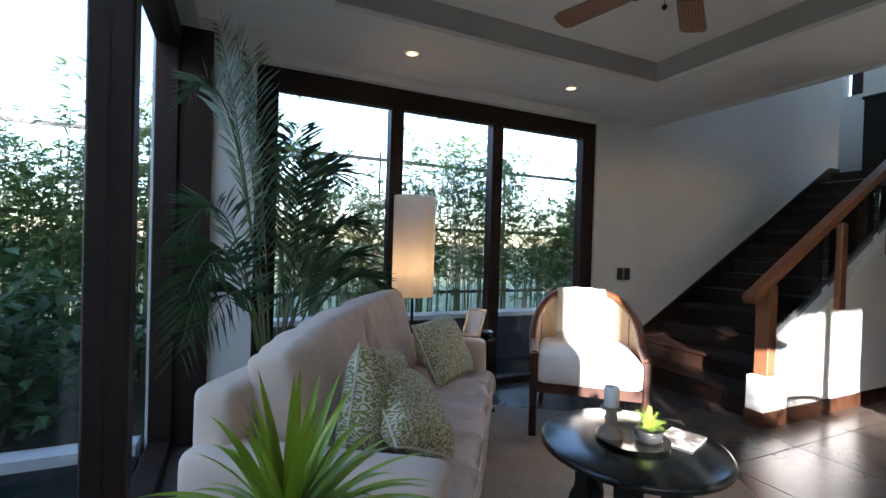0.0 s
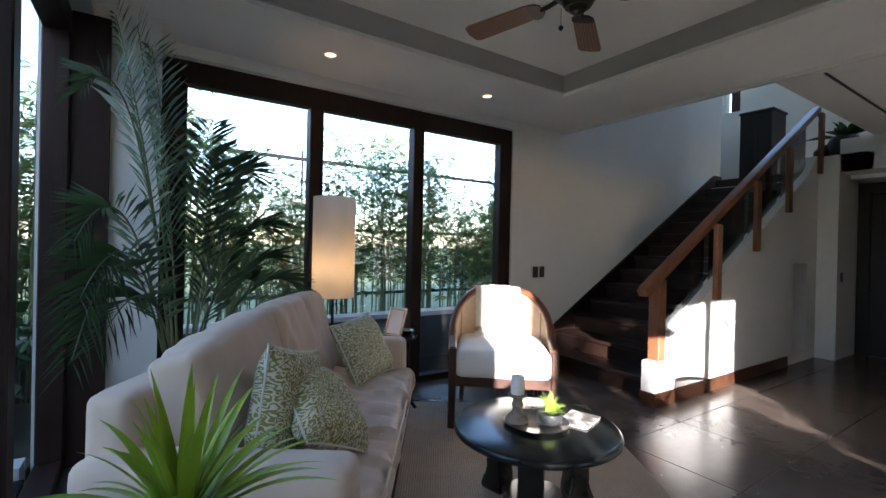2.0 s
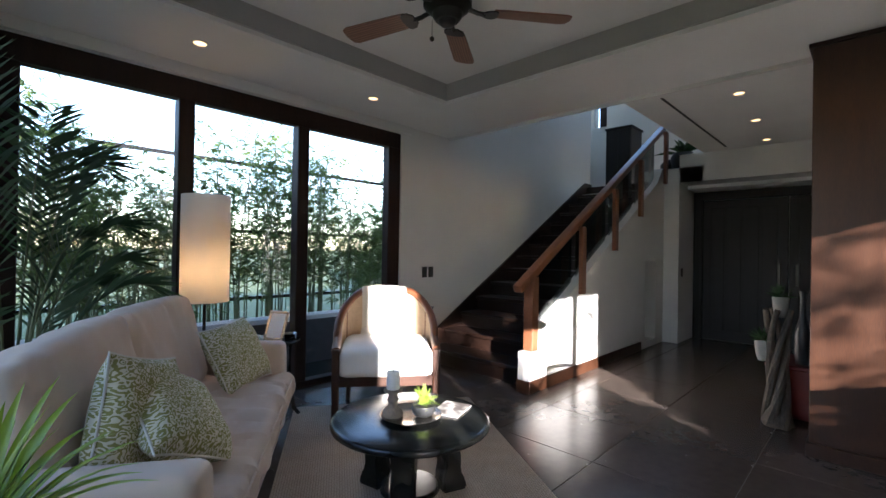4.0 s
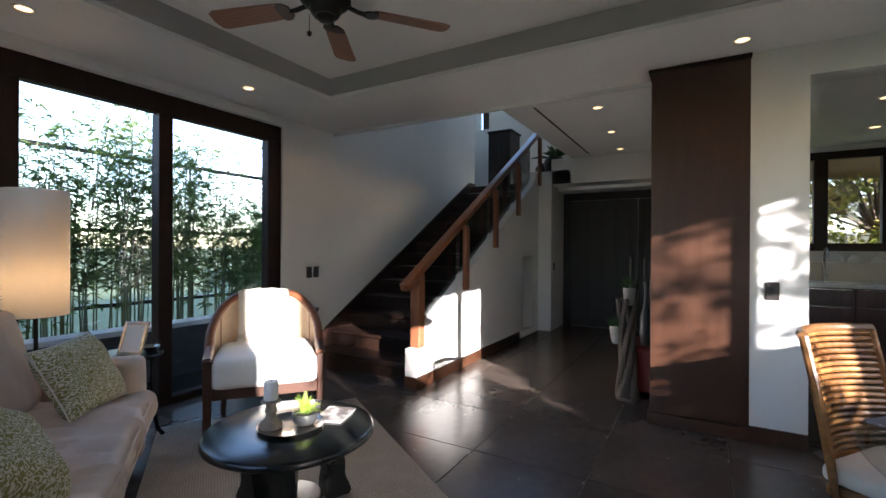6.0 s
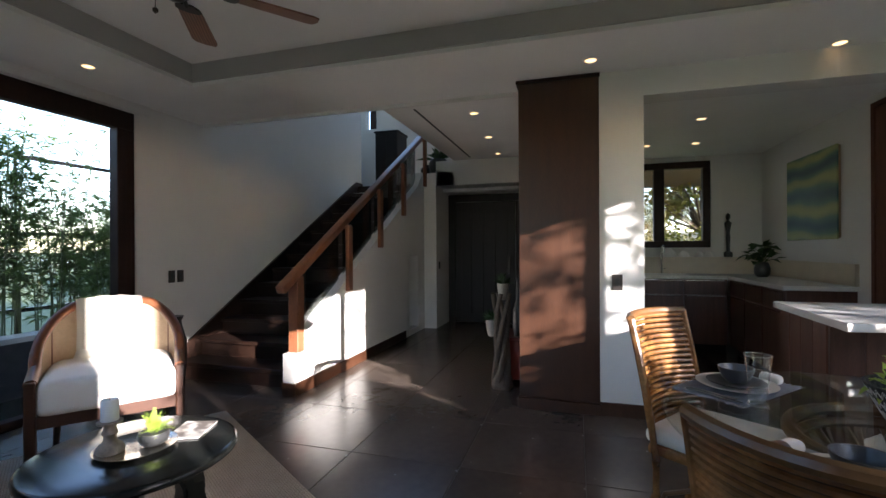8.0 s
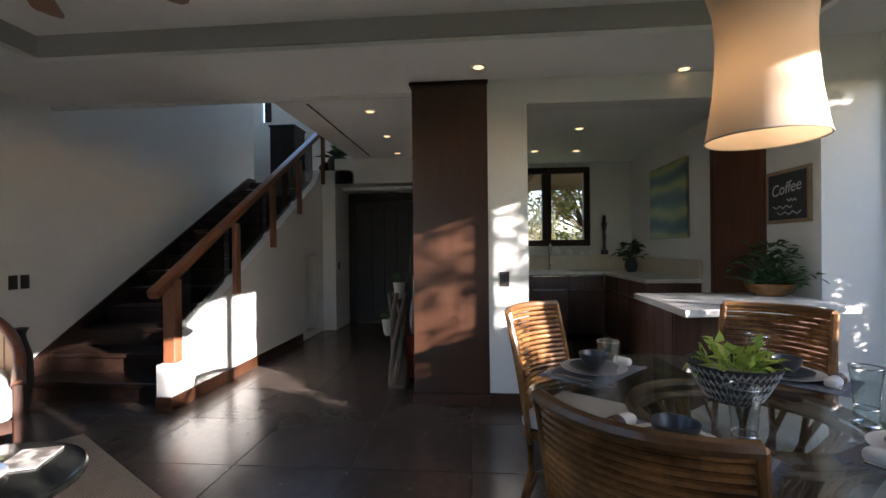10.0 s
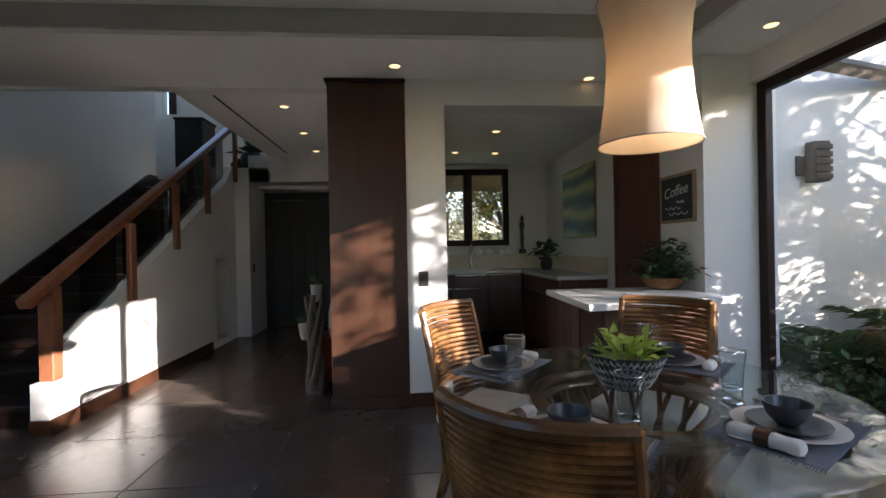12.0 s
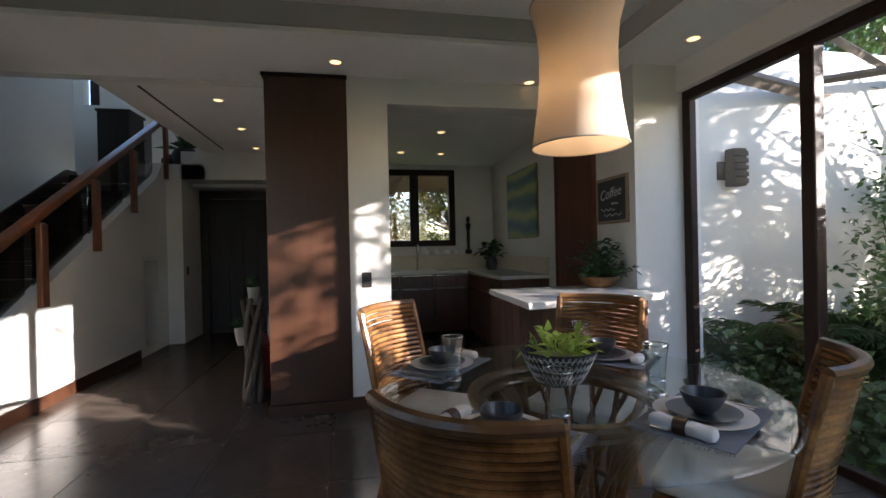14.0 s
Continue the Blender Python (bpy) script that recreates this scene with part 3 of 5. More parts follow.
def scatter_cushion(m, seed):
    ob = thing("throw_pillow", "cream throw pillow with an olive green scroll print", "cushion", m, "pillows on the sofa")
    body = part("cover", pillow_mesh(0.40, 0.40, 0.17, seed), IKAT, ob, smooth=True)
    part("piping", pillow_edge(0.40, 0.40), THROW, body)
    return ob


scatter_cushion(SOFA @ pose(1.50, 0.25, 0.625, 62, 0, -26) @ pose(0, 0, 0, 0, 0, 5), 1.0)
scatter_cushion(SOFA @ pose(0.402, 0.34, 0.671, 0, 0, -9.238) @ pose(0, 0, 0, 89.742, 0, 0) @ pose(0, 0, 0, 0, 0, -15.737), 2.0)
scatter_cushion(SOFA @ pose(0.459, 0.233, 0.643, 0, 0, 1.791) @ pose(0, 0, 0, 46.897, 0, 0) @ pose(0, 0, 0, 0, 0, -37.973), 3.0)

# ---- rug ----
rug = tagged(part("rug", soft_box(-2.35, 0, -1.42, 0, 0.0005, 0.012, 0.004, 1), JUTE), "flat woven brown jute rug under the coffee table", "rug")
rug.matrix_basis = pose(3.27, 2.20, 0, 0, 0, 57)
for v in rug.data.vertices:
    v.co = (v.co.x, -v.co.y, v.co.z)
rug.data.flip_normals()

# ---- armchair ----
ARM = pose(2.55, 2.43, 0, 0, 0, -38.5)     # x to its left side seen from behind, -y is the front
armchair = thing("armchair", "cane backed wooden armchair with white seat and cream throw", "armchair", ARM)


def chair_arc(a, r=0.375, back=0.04):
    """The plan of the tub back at angle a, degrees from straight behind."""
    return Vector((r * math.sin(radians(a)), back + r * 0.98 * math.cos(radians(a)), 0))


def arm_top(a):
    s = min(1.0, abs(a) / 100)
    return 0.905 - 0.34 * max(0.0, s - 0.30) ** 1.35 / 0.70 ** 1.35


bm = bmesh.new()
rail = [chair_arc(a) + Vector((0, 0, arm_top(a))) for a in range(-100, 101, 5)]
rail = [Vector((-0.35, -0.33, 0.545))] + rail + [Vector((0.35, -0.33, 0.545))]
tube(bm, rail, 0.032, 10, flat=0.9)
part("top_rail", bm, CHAIRWOOD, armchair, smooth=True)
for s in (-1, 1):
    part("front_leg", soft_box(s * 0.35 - 0.025, s * 0.35 + 0.025, -0.36, -0.31, 0, 0.56, 0.006, 1), DARKLEG, armchair)
    bm = bmesh.new()
    tube(bm, [chair_arc(s * 48) + Vector((0, 0, 0.42)), chair_arc(s * 48, 0.42) + Vector((0, 0, 0.0))], 0.026, 8, 0.018)
    part("back_leg", bm, DARKLEG, armchair, smooth=True)
bm = bmesh.new()
for a in range(-95, 95, 5):
    lo, hi = 0.40, arm_top(a) - 0.02
    p0, p1 = chair_arc(a, 0.367), chair_arc(a + 5, 0.367)
    h1 = arm_top(a + 5) - 0.02
    q0, q1 = chair_arc(a, 0.360), chair_arc(a + 5, 0.360)
    vs = [bm.verts.new((*p.xy, z)) for p, z in ((p0, lo), (p1, lo), (p1, h1), (p0, hi), (q0, lo), (q1, lo), (q1, h1), (q0, hi))]
    for f in ((0, 1, 2, 3), (7, 6, 5, 4)):
        bm.faces.new([vs[i] for i in f])
bmesh.ops.remove_doubles(bm, verts=bm.verts[:], dist=0.0005)
part("cane_back", bm, CANE, armchair, smooth=True)
for a in (-62, -22, 22, 62):
    bm = bmesh.new()
    tube(bm, [chair_arc(a, 0.371) + Vector((0, 0, 0.38)), chair_arc(a, 0.371) + Vector((0, 0, arm_top(a)))], 0.014, 8)
    part("back_slat", bm, CHAIRWOOD, armchair, smooth=True)
bm = bmesh.new()
prism(bm, [(-0.35, -0.34), (0.35, -0.34)] + [tuple(chair_arc(a, 0.380).xy) for a in range(95, -96, -10)], 0.30, 0.37)
part("seat_frame", bm, DARKLEG, armchair)
bm = puff(0.66, 0.68, 0.19, 0.045, 16, 0.003, 4.0, pose(0, -0.02, 0.455), 0.016)
part("seat", bm, WHITEFAB, armchair, smooth=True)

throw = thing("throw_blanket", "cream woven throw hanging over the armchair back", "blanket", ARM)
bm = bmesh.new()
rows = [(0.045, 0.60), (0.043, 0.76), (0.043, 0.89), (0.025, 0.945), (-0.015, 0.95), (-0.045, 0.91), (-0.05, 0.75), (-0.07, 0.60), (-0.12, 0.575), (-0.26, 0.578)]
grid = []
for k, (off, z) in enumerate(rows):
    row = []
    for i in range(13):
        cx = -0.205 + 0.37 * i / 12
        cy = 0.04 + 0.367 * math.sqrt(1 - (cx / 0.375) ** 2) if off > -0.1 else 0.38
        drop = 0.09 * (cx / 0.375) ** 2 if z > 0.87 else 0.0
        row.append(bm.verts.new((cx + 0.005 * math.sin(k * 1.3), cy + off + 0.005 * math.sin(i * 2.1 + k), z - drop * 0.35 + 0.003 * math.sin(i * 1.7))))
    grid.append(row)
for a, b in zip(grid, grid[1:]):
    for i in range(12):
        bm.faces.new((a[i], a[i + 1], b[i + 1], b[i]))
bmesh.ops.solidify(bm, geom=bm.faces[:], thickness=0.012)
part("cloth", bm, THROW, throw, smooth=True)

# ---- coffee table ----
CT = pose(1.865, 1.385, 0)
ctable = thing("coffee_table", "round black lacquered coffee table on carved legs", "table", CT)
part("tabletop", lathe([(0.335, 0.375), (0.378, 0.378), (0.395, 0.390), (0.397, 0.402), (0.391, 0.414), (0.378, 0.42), (0.19, 0.4205)], 64), LACQUER, ctable, smooth=True)
part("apron", lathe([(0.23, 0.345), (0.28, 0.35), (0.31, 0.376)], 40), LACQUER, ctable, smooth=True)
for a in (100, 220, 340):
    bm = bmesh.new()
    prism(bm, [(-0.055, 0.0), (0.085, 0.0), (0.075, 0.05), (0.045, 0.10), (0.05, 0.16), (0.035, 0.24), (0.06, 0.35), (-0.10, 0.35), (-0.085, 0.24), (-0.045, 0.15), (-0.06, 0.07)], -0.055, 0.055, pose(0, 0, 0, 90, 0, 0))
    bmesh.ops.bevel(bm, geom=bm.edges[:], offset=0.012, segments=2, affect="EDGES")
    bm.transform(pose(0.22 * math.cos(radians(a)), 0.22 * math.sin(radians(a)), 0.012, 0, 0, a))
    part("carved_leg", bm, LACQUER, ctable, smooth=True)
part("stretcher", lathe([(0.14, 0.05), (0.15, 0.06), (0.15, 0.075), (0.14, 0.085)], 32), LACQUER, ctable)

TRAYM = pose(1.86, 1.38, 0.421)
tray = thing("silver_tray", "round worn silver tray on the coffee table", "tray", TRAYM)
part("tray_dish", lathe([(0.11, 0.0), (0.125, 0.0), (0.152, 0.012), (0.156, 0.016), (0.150, 0.015), (0.122, 0.005), (0.05, 0.004)], 40), SILVER, tray, smooth=True)
holder = thing("candle_holder", "turned weathered wooden candle holder", "candle holder", pose(1.792, 1.440, 0.427))
part("turned_stem", lathe([(0.052, 0.0), (0.054, 0.012), (0.044, 0.03), (0.026, 0.045), (0.022, 0.065), (0.03, 0.08), (0.022, 0.10), (0.026, 0.115), (0.046, 0.122), (0.047, 0.13), (0.03, 0.132)], 28), TURNED, holder, smooth=True)
candle = thing("candle", "white pillar candle on the wooden holder", "candle", pose(1.792, 1.440, 0.5595))
wax = part("wax", lathe([(0.031, 0.0), (0.033, 0.003), (0.033, 0.083), (0.030, 0.088), (0.014, 0.084)], 24), WAX, candle, smooth=True)
bm = bmesh.new()
part("wick", tube(bm, [(0, 0, 0.084), (0.001, 0, 0.096)], 0.0012, 5), BLACKMETAL, wax)

fern = thing("small_fern", "small bright green fern in a dark bowl on the tray", "plant", pose(1.905, 1.335, 0.427))
part("pot", lathe([(0.035, 0.0), (0.052, 0.01), (0.062, 0.035), (0.058, 0.055), (0.052, 0.055), (0.045, 0.045)], 24), DARKPOT, fern, smooth=True)
rows = []
for k in range(60):
    a, tilt, ln = rnd.uniform(0, 6.283), rnd.uniform(0.1, 1.2), rnd.uniform(0.06, 0.125)
    for q in range(1, 8):
        f = q / 8
        d = Vector((math.cos(a) * math.sin(tilt), math.sin(a) * math.sin(tilt), math.cos(tilt) - 0.35 * f * f * tilt))
        p = Vector((0, 0, 0.05)) + d * ln * f
        for s in (-1, 1):
            side = Vector((-math.sin(a), math.cos(a), 0.25)) * s
            rows.append((p, p + side * 0.022 * (1.15 - f) + d * 0.012, d * 0.004, (0, 0, 0.001)))
ob = new("fronds", leaf_mesh("fronds", rows, LEAFLIGHT))
ob.parent = fern

magazine = thing("magazine", "glossy magazine lying open at the table edge", "magazine", pose(2.075, 1.30, 0.4215, 0, 0, 20))
part("pages", soft_box(-0.10, 0.10, -0.075, 0.075, 0, 0.006, 0.002, 1), WAX, magazine)
part("cover", boxes((-0.10, 0.10, -0.075, 0.075, 0.0062, 0.0072)), PAPER, magazine)

# ---- side table, frame, floor lamp ----
side = thing("side_table", "small round dark side table on splayed legs", "side table", pose(1.86, 2.93, 0))
part("tabletop", lathe([(0.19, 0.555), (0.205, 0.56), (0.21, 0.572), (0.205, 0.58), (0.1, 0.5805)], 40), LACQUER, side, smooth=True)
for a in (-30, 90, 210):
    bm = bmesh.new()
    c, s = math.cos(radians(a)), math.sin(radians(a))
    tube(bm, [(0.14 * c, 0.14 * s, 0.556), (0.13 * c, 0.13 * s, 0.30), (0.17 * c, 0.17 * s, 0.06), (0.205 * c, 0.205 * s, 0.012)], 0.014, 8)
    part("leg", bm, LACQUER, side, smooth=True)
dish = thing("glass_dish", "small shiny glass dish on the side table", "dish", pose(1.99, 2.90, 0.581))
part("bowl", lathe([(0.03, 0.0), (0.05, 0.012), (0.06, 0.03), (0.056, 0.03), (0.04, 0.012)], 24), SILVER, dish, smooth=True)
photo = thing("photo_frame", "silver picture frame leaning on the side table", "picture frame", pose(1.83, 2.84, 0.585, -22, 0, -62))
for b in ((-0.08, 0.08, -0.008, 0.008, 0.0, 0.02), (-0.08, 0.08, -0.008, 0.008, 0.20, 0.22), (-0.08, -0.06, -0.008, 0.008, 0.02, 0.20), (0.06, 0.08, -0.008, 0.008, 0.02, 0.20)):
    part("frame_side", soft_box(*b, 0.002, 1), SILVER, photo)
part("picture", boxes((-0.06, 0.06, -0.002, 0.004, 0.02, 0.20)), WAX, photo)
part("stand", boxes((-0.015, 0.015, 0.008, 0.012, 0.0, 0.15)), BLACKMETAL, photo)

SHADE = material("white lamp shade fabric", (0.80, 0.76, 0.69), 0.9, second=(0.76, 0.72, 0.65), scale=5, bump=0.1, bump_scale=300, through=0.5)
lamp = thing("floor_lamp", "tall floor lamp with a white cylinder shade, lit", "lamp", pose(1.41, 2.97, 0))
part("base_plate", lathe([(0.13, 0.0), (0.132, 0.01), (0.12, 0.018), (0.015, 0.022)], 32), BLACKMETAL, lamp, smooth=True)
bm = bmesh.new()
part("pole", tube(bm, [(0, 0, 0.02), (0, 0, 1.02)], 0.011, 10), BLACKMETAL, lamp, smooth=True)
part("shade", lathe([(0.150, 0.885), (0.150, 1.60), (0.147, 1.60), (0.147, 0.885), (0.150, 0.885)], 48, closed=True), SHADE, lamp, smooth=True)
BULB = material("lit bulb", (0.9, 0.8, 0.6), 0.4, glow=(1.0, 0.7, 0.35, 3.0))
bm = lathe([(0.012, 1.02), (0.03, 1.05), (0.034, 1.09), (0.022, 1.13)], 16)
part("bulb", bm, BULB, lamp, smooth=True)
glow = new("lamp_light", bpy.data.lights.new("lamp_light", "POINT"))
glow.data.energy, glow.data.color, glow.data.shadow_soft_size = 0.75, (1.0, 0.60, 0.27), 0.05
glow.parent = lamp
glow.matrix_basis = pose(0, 0, 1.10)

# ---- ceiling fan ----
fan = thing("ceiling_fan", "bronze ceiling fan with five grained wooden blades", "ceiling fan", pose(2.0, 1.305, 0))
part("canopy", lathe([(0.02, 2.66), (0.05, 2.70), (0.07, 2.74), (0.075, 2.779)], 28), BRASS, fan, smooth=True)
bm = bmesh.new()
part("down_rod", tube(bm, [(0, 0, 2.58), (0, 0, 2.70)], 0.013, 10), BRASS, fan, smooth=True)
part("motor", lathe([(0.02, 2.43), (0.06, 2.435), (0.075, 2.455), (0.08, 2.475), (0.105, 2.49), (0.125, 2.51), (0.125, 2.545), (0.10, 2.57), (0.04, 2.59)], 36), BRASS, fan, smooth=True)
part("light_cap", lathe([(0.004, 2.405), (0.03, 2.41), (0.045, 2.425), (0.048, 2.435)], 24), BRASS, fan, smooth=True)
for k in range(5):
    a = 33.5 + 72 * k
    m = pose(0, 0, 2.495, 0, 0, a) @ pose(0, 0, 0, 11, 0, 0)
    bm = bmesh.new()
    prism(bm, [(0.24, -0.052), (0.30, -0.058), (0.62, -0.068), (0.65, -0.055), (0.66, 0.0), (0.65, 0.055), (0.62, 0.068), (0.30, 0.058), (0.24, 0.052)], -0.004, 0.004)
    blade = part("blade", bm, BLADE, fan)
    blade.matrix_basis = m
    bm = bmesh.new()
    tube(bm, [(0.10, 0, 0.012), (0.16, 0, -0.006), (0.20, 0, -0.01)], 0.012, 8)
    prism(bm, [(0.19, -0.03), (0.215, -0.055), (0.245, -0.06), (0.262, -0.045), (0.268, 0.0), (0.262, 0.045), (0.245, 0.06), (0.215, 0.055), (0.19, 0.03)], -0.012, -0.0045)
    arm = part("blade_arm", bm, BRASS, fan)
    arm.matrix_basis = m
bm = bmesh.new()
tube(bm, [(-0.05, 0.06, 2.44), (-0.05, 0.06, 2.36)], 0.0015, 5)
chain = part("pull_chain", bm, BRASS, fan)
part("pull_knob", lathe([(0.002, 2.33), (0.012, 2.34), (0.012, 2.35), (0.002, 2.36)], 12, pose(-0.05, 0.06, 0)), BRASS, chain, smooth=True)


# ---- ceiling spots, switches ----
def downlight(x, y, z, lit=True):
    ob = thing("ceiling_spot", "small round recessed ceiling spot, lit" if lit else "small round recessed ceiling spot", "ceiling light", pose(x, y, z), "recessed ceiling spots")
    part("trim_ring", lathe([(0.040, -0.001), (0.040, -0.006), (0.052, -0.004), (0.055, -0.0005)], 28), WHITEPAINT, ob, smooth=True)
    part("lamp_disc", lathe([(0.039, -0.0015), (0.02, -0.0035)], 20), LAMPGLOW, ob)


WHITEPAINT = material("white enamel", (0.8, 0.79, 0.76), 0.4, scale=5)
for x, y, z in ((1.34, 2.93, SOFFIT), (2.76, 2.93, SOFFIT), (3.73, -0.54, SOFFIT), (3.03, -2.88, SOFFIT), (3.93, -2.09, SOFFIT),
                (4.87, 0.56, 2.655), (5.88, 0.60, 2.655), (6.88, 0.65, 2.655), (7.75, 0.09, 2.22),
                (5.12, -1.57, 2.48), (6.17, -1.24, 2.48), (6.21, -1.77, 2.48)):
    downlight(x, y, z)
structure("ceiling_slot", boxes((4.57, 6.99, 1.085, 1.105, 2.649, 2.6545)), BLACKMETAL, "narrow dark slot in the hall ceiling", "ceiling")


def switch(m, n=2):
    ob = thing("light_switch", "dark metal light switch plate on the white wall", "switch", m, "wall switches")
    for k in range(n):
        x = (k - (n - 1) / 2) * 0.10
        part("plate", soft_box(x - 0.038, x + 0.038, 0, 0.008, -0.06, 0.06, 0.003, 1), PLATE_W, ob)
        part("rocker", soft_box(x - 0.016, x + 0.016, 0.0085, 0.012, -0.03, 0.03, 0.002, 1), DARKPOT, ob)
    return ob


switch(pose(3.91, N - 0.0005, 1.01, 0, 0, 180))
switch(pose(3.9995, -0.73, 1.01, 0, 0, 90), 1)
switch(pose(7.35, 1.6995, 1.0, 0, 0, 180), 1)


# ---- dining ----
RATTAN = material("dark glossy rattan", (0.105, 0.042, 0.013), 0.27, second=(0.31, 0.145, 0.045), scale=9, mix=0.32, stretch=(1, 1, 1), bump=0.15, bump_scale=60, grain=0.45, vary=0.18)
RATTANPOLE = material("honey rattan pole", (0.17, 0.085, 0.03), 0.3, second=(0.10, 0.045, 0.018), scale=9, bump=0.1, bump_scale=50, grain=0.35)
TABLEGLASS = glass_material("table glass", 0.05, (0.92, 0.95, 0.94), 0.0, 0.34)
DRINKGLASS = glass_material("drinking glass", 0.05, (0.95, 0.97, 0.97), 0.0, 0.5)
GLASSRIM = glass_material("thick glass rim", 0.55, (0.8, 0.85, 0.85), 0.05, 0.4)
MAT = material("blue grey woven mat", (0.20, 0.22, 0.26), 0.95, second=(0.15, 0.165, 0.20), scale=20, bump=0.4, bump_scale=300, grain=0.3)
STONEWARE = material("pale stoneware", (0.62, 0.60, 0.57), 0.35, second=(0.54, 0.52, 0.49), scale=12, bump=0.03)
DARKWARE = material("dark stoneware", (0.035, 0.037, 0.042), 0.3, second=(0.06, 0.06, 0.066), scale=12, bump=0.08, bump_scale=50)
NAPKIN = material("white linen napkin", (0.76, 0.75, 0.73), 0.95, bump=0.25, bump_scale=300)
BASKETW = material("black and white basket weave", (0.012, 0.012, 0.012), 0.7, second=(0.045, 0.042, 0.04), scale=70, mix=0.05, stretch=(1, 1, 0.6), bump=0.5, bump_scale=160)
QUARTZ = material("pale quartz counter", (0.72, 0.71, 0.68), 0.25, second=(0.66, 0.65, 0.62), scale=30)
CREAM = material("cream stone backsplash", (0.66, 0.58, 0.44), 0.4, second=(0.60, 0.52, 0.39), scale=8)
CABINET = material("walnut veneer", (0.085, 0.034, 0.020), 0.4, second=(0.15, 0.065, 0.038), scale=5, stretch=(6, 6, 0.45), bump=0.04, grain=0.45, vary=0.12)


def dining_chair(m, top=0.95, wide=0.235):
    """Rattan chair: -y is the front; the back is a bowed stack of poles."""
    ob = thing("dining_chair", "dark woven rattan dining chair with a pale seat cushion", "chair", m, "chairs round the dining table")

    def back(u, z):
        s = (z - 0.10) / (top - 0.10)
        half = wide - 0.02 * max(0.0, (0.45 - z))
        return Vector((u * half, 0.155 + 0.13 * s ** 1.6 - 0.085 * u * u, z))

    count = 25
    for k in range(count):
        z = 0.33 + (top - 0.35) * k / (count - 1)
        bm = bmesh.new()
        tube(bm, [back(u / 5, z) for u in range(-5, 6)], 0.0108, 7)
        part("rattan_pole", bm, RATTAN, ob, smooth=True)
    for s in (-1, 1):
        bm = bmesh.new()
        tube(bm, [back(s * 1.02, z) for z in (top, 0.8, 0.65, 0.5, 0.36)] + [Vector((s * 0.215, 0.10, 0.2)), Vector((s * 0.21, 0.16, 0.0))], 0.017, 8)
        part("back_post", bm, RATTAN, ob, smooth=True)
        bm = bmesh.new()
        tube(bm, [(s * 0.215, -0.24, 0.42), (s * 0.215, -0.25, 0.2), (s * 0.21, -0.25, 0.0)], 0.017, 8)
        part("front_leg", bm, RATTANPOLE, ob, smooth=True)
        bm = bmesh.new()
        tube(bm, [(s * 0.21, -0.245, 0.05), (s * 0.213, -0.16, 0.22), (s * 0.213, -0.05, 0.28), (s * 0.213, 0.06, 0.22), (s * 0.21, 0.13, 0.06)], 0.011, 8)
        part("side_brace", bm, RATTANPOLE, ob, smooth=True)
    bm = bmesh.new()
    tube(bm, [back(u / 5 * 1.03, top) for u in range(-5, 6)], 0.019, 8)
    part("top_rail", bm, RATTANPOLE, ob, smooth=True)
    part("seat_frame", soft_box(-0.235, 0.235, -0.26, 0.13, 0.375, 0.42, 0.014, 2), RATTAN, ob, smooth=True)
    part("seat", puff(0.45, 0.42, 0.07, 0.03, 10, 0.002, 2.0, pose(0, -0.06, 0.45), 0.008), THROW, ob, smooth=True)
    return ob


def seat_pose(bx, by, out):
    """A chair whose top rail's middle is at bx, by and whose back faces out degrees."""
    c, s = math.cos(radians(out)), math.sin(radians(out))
    return pose(bx - 0.285 * c, by - 0.285 * s, 0, 0, 0, out - 90)


dining_chair(seat_pose(1.365, -0.817, 141.5), 0.88, 0.232)
dining_chair(seat_pose(2.80, -0.741, 53.7), 0.95, 0.238)
dining_chair(seat_pose(2.768, -2.035, -49), 0.95, 0.222)
dining_chair(seat_pose(1.50, -2.13, -140), 0.89)

TC = (1.935, -1.38)
dtable = thing("dining_table", "round glass dining table on a rattan base", "table", pose(*TC, 0))
part("glass_top", lathe([(0.66, 0.738), (0.678, 0.740), (0.682, 0.744), (0.678, 0.749), (0.66, 0.750)], 72), TABLEGLASS, dtable, smooth=True)
for r, z, t in ((0.33, 0.715, 0.021), (0.315, 0.675, 0.016), (0.27, 0.02, 0.02), (0.19, 0.38, 0.014)):
    bm = bmesh.new()
    tube(bm, [(r * math.cos(2 * math.pi * k / 36), r * math.sin(2 * math.pi * k / 36), z) for k in range(37)], t, 8)
    part("rattan_ring", bm, RATTANPOLE, dtable, smooth=True)
for k in range(18):
    for tw in (0.5, -0.5):
        a = 2 * math.pi * k / 18
        bm = bmesh.new()
        pts = []
        for q in range(9):
            f = q / 8
            r = 0.19 + 0.135 * abs(2 * f - 1) ** 1.7 - (0.05 if f < 0.5 else 0) * (1 - 2 * f if f < 0.5 else 0)
            pts.append((r * math.cos(a + tw * (f - 0.5)), r * math.sin(a + tw * (f - 0.5)), 0.03 + 0.65 * f))
        tube(bm, pts, 0.0105, 6)
        part("rattan_strut", bm, RATTANPOLE, dtable, smooth=True)


def polar(a, r, z):
    return pose(TC[0] + r * math.cos(radians(a)), TC[1] + r * math.sin(radians(a)), z, 0, 0, a - 90)


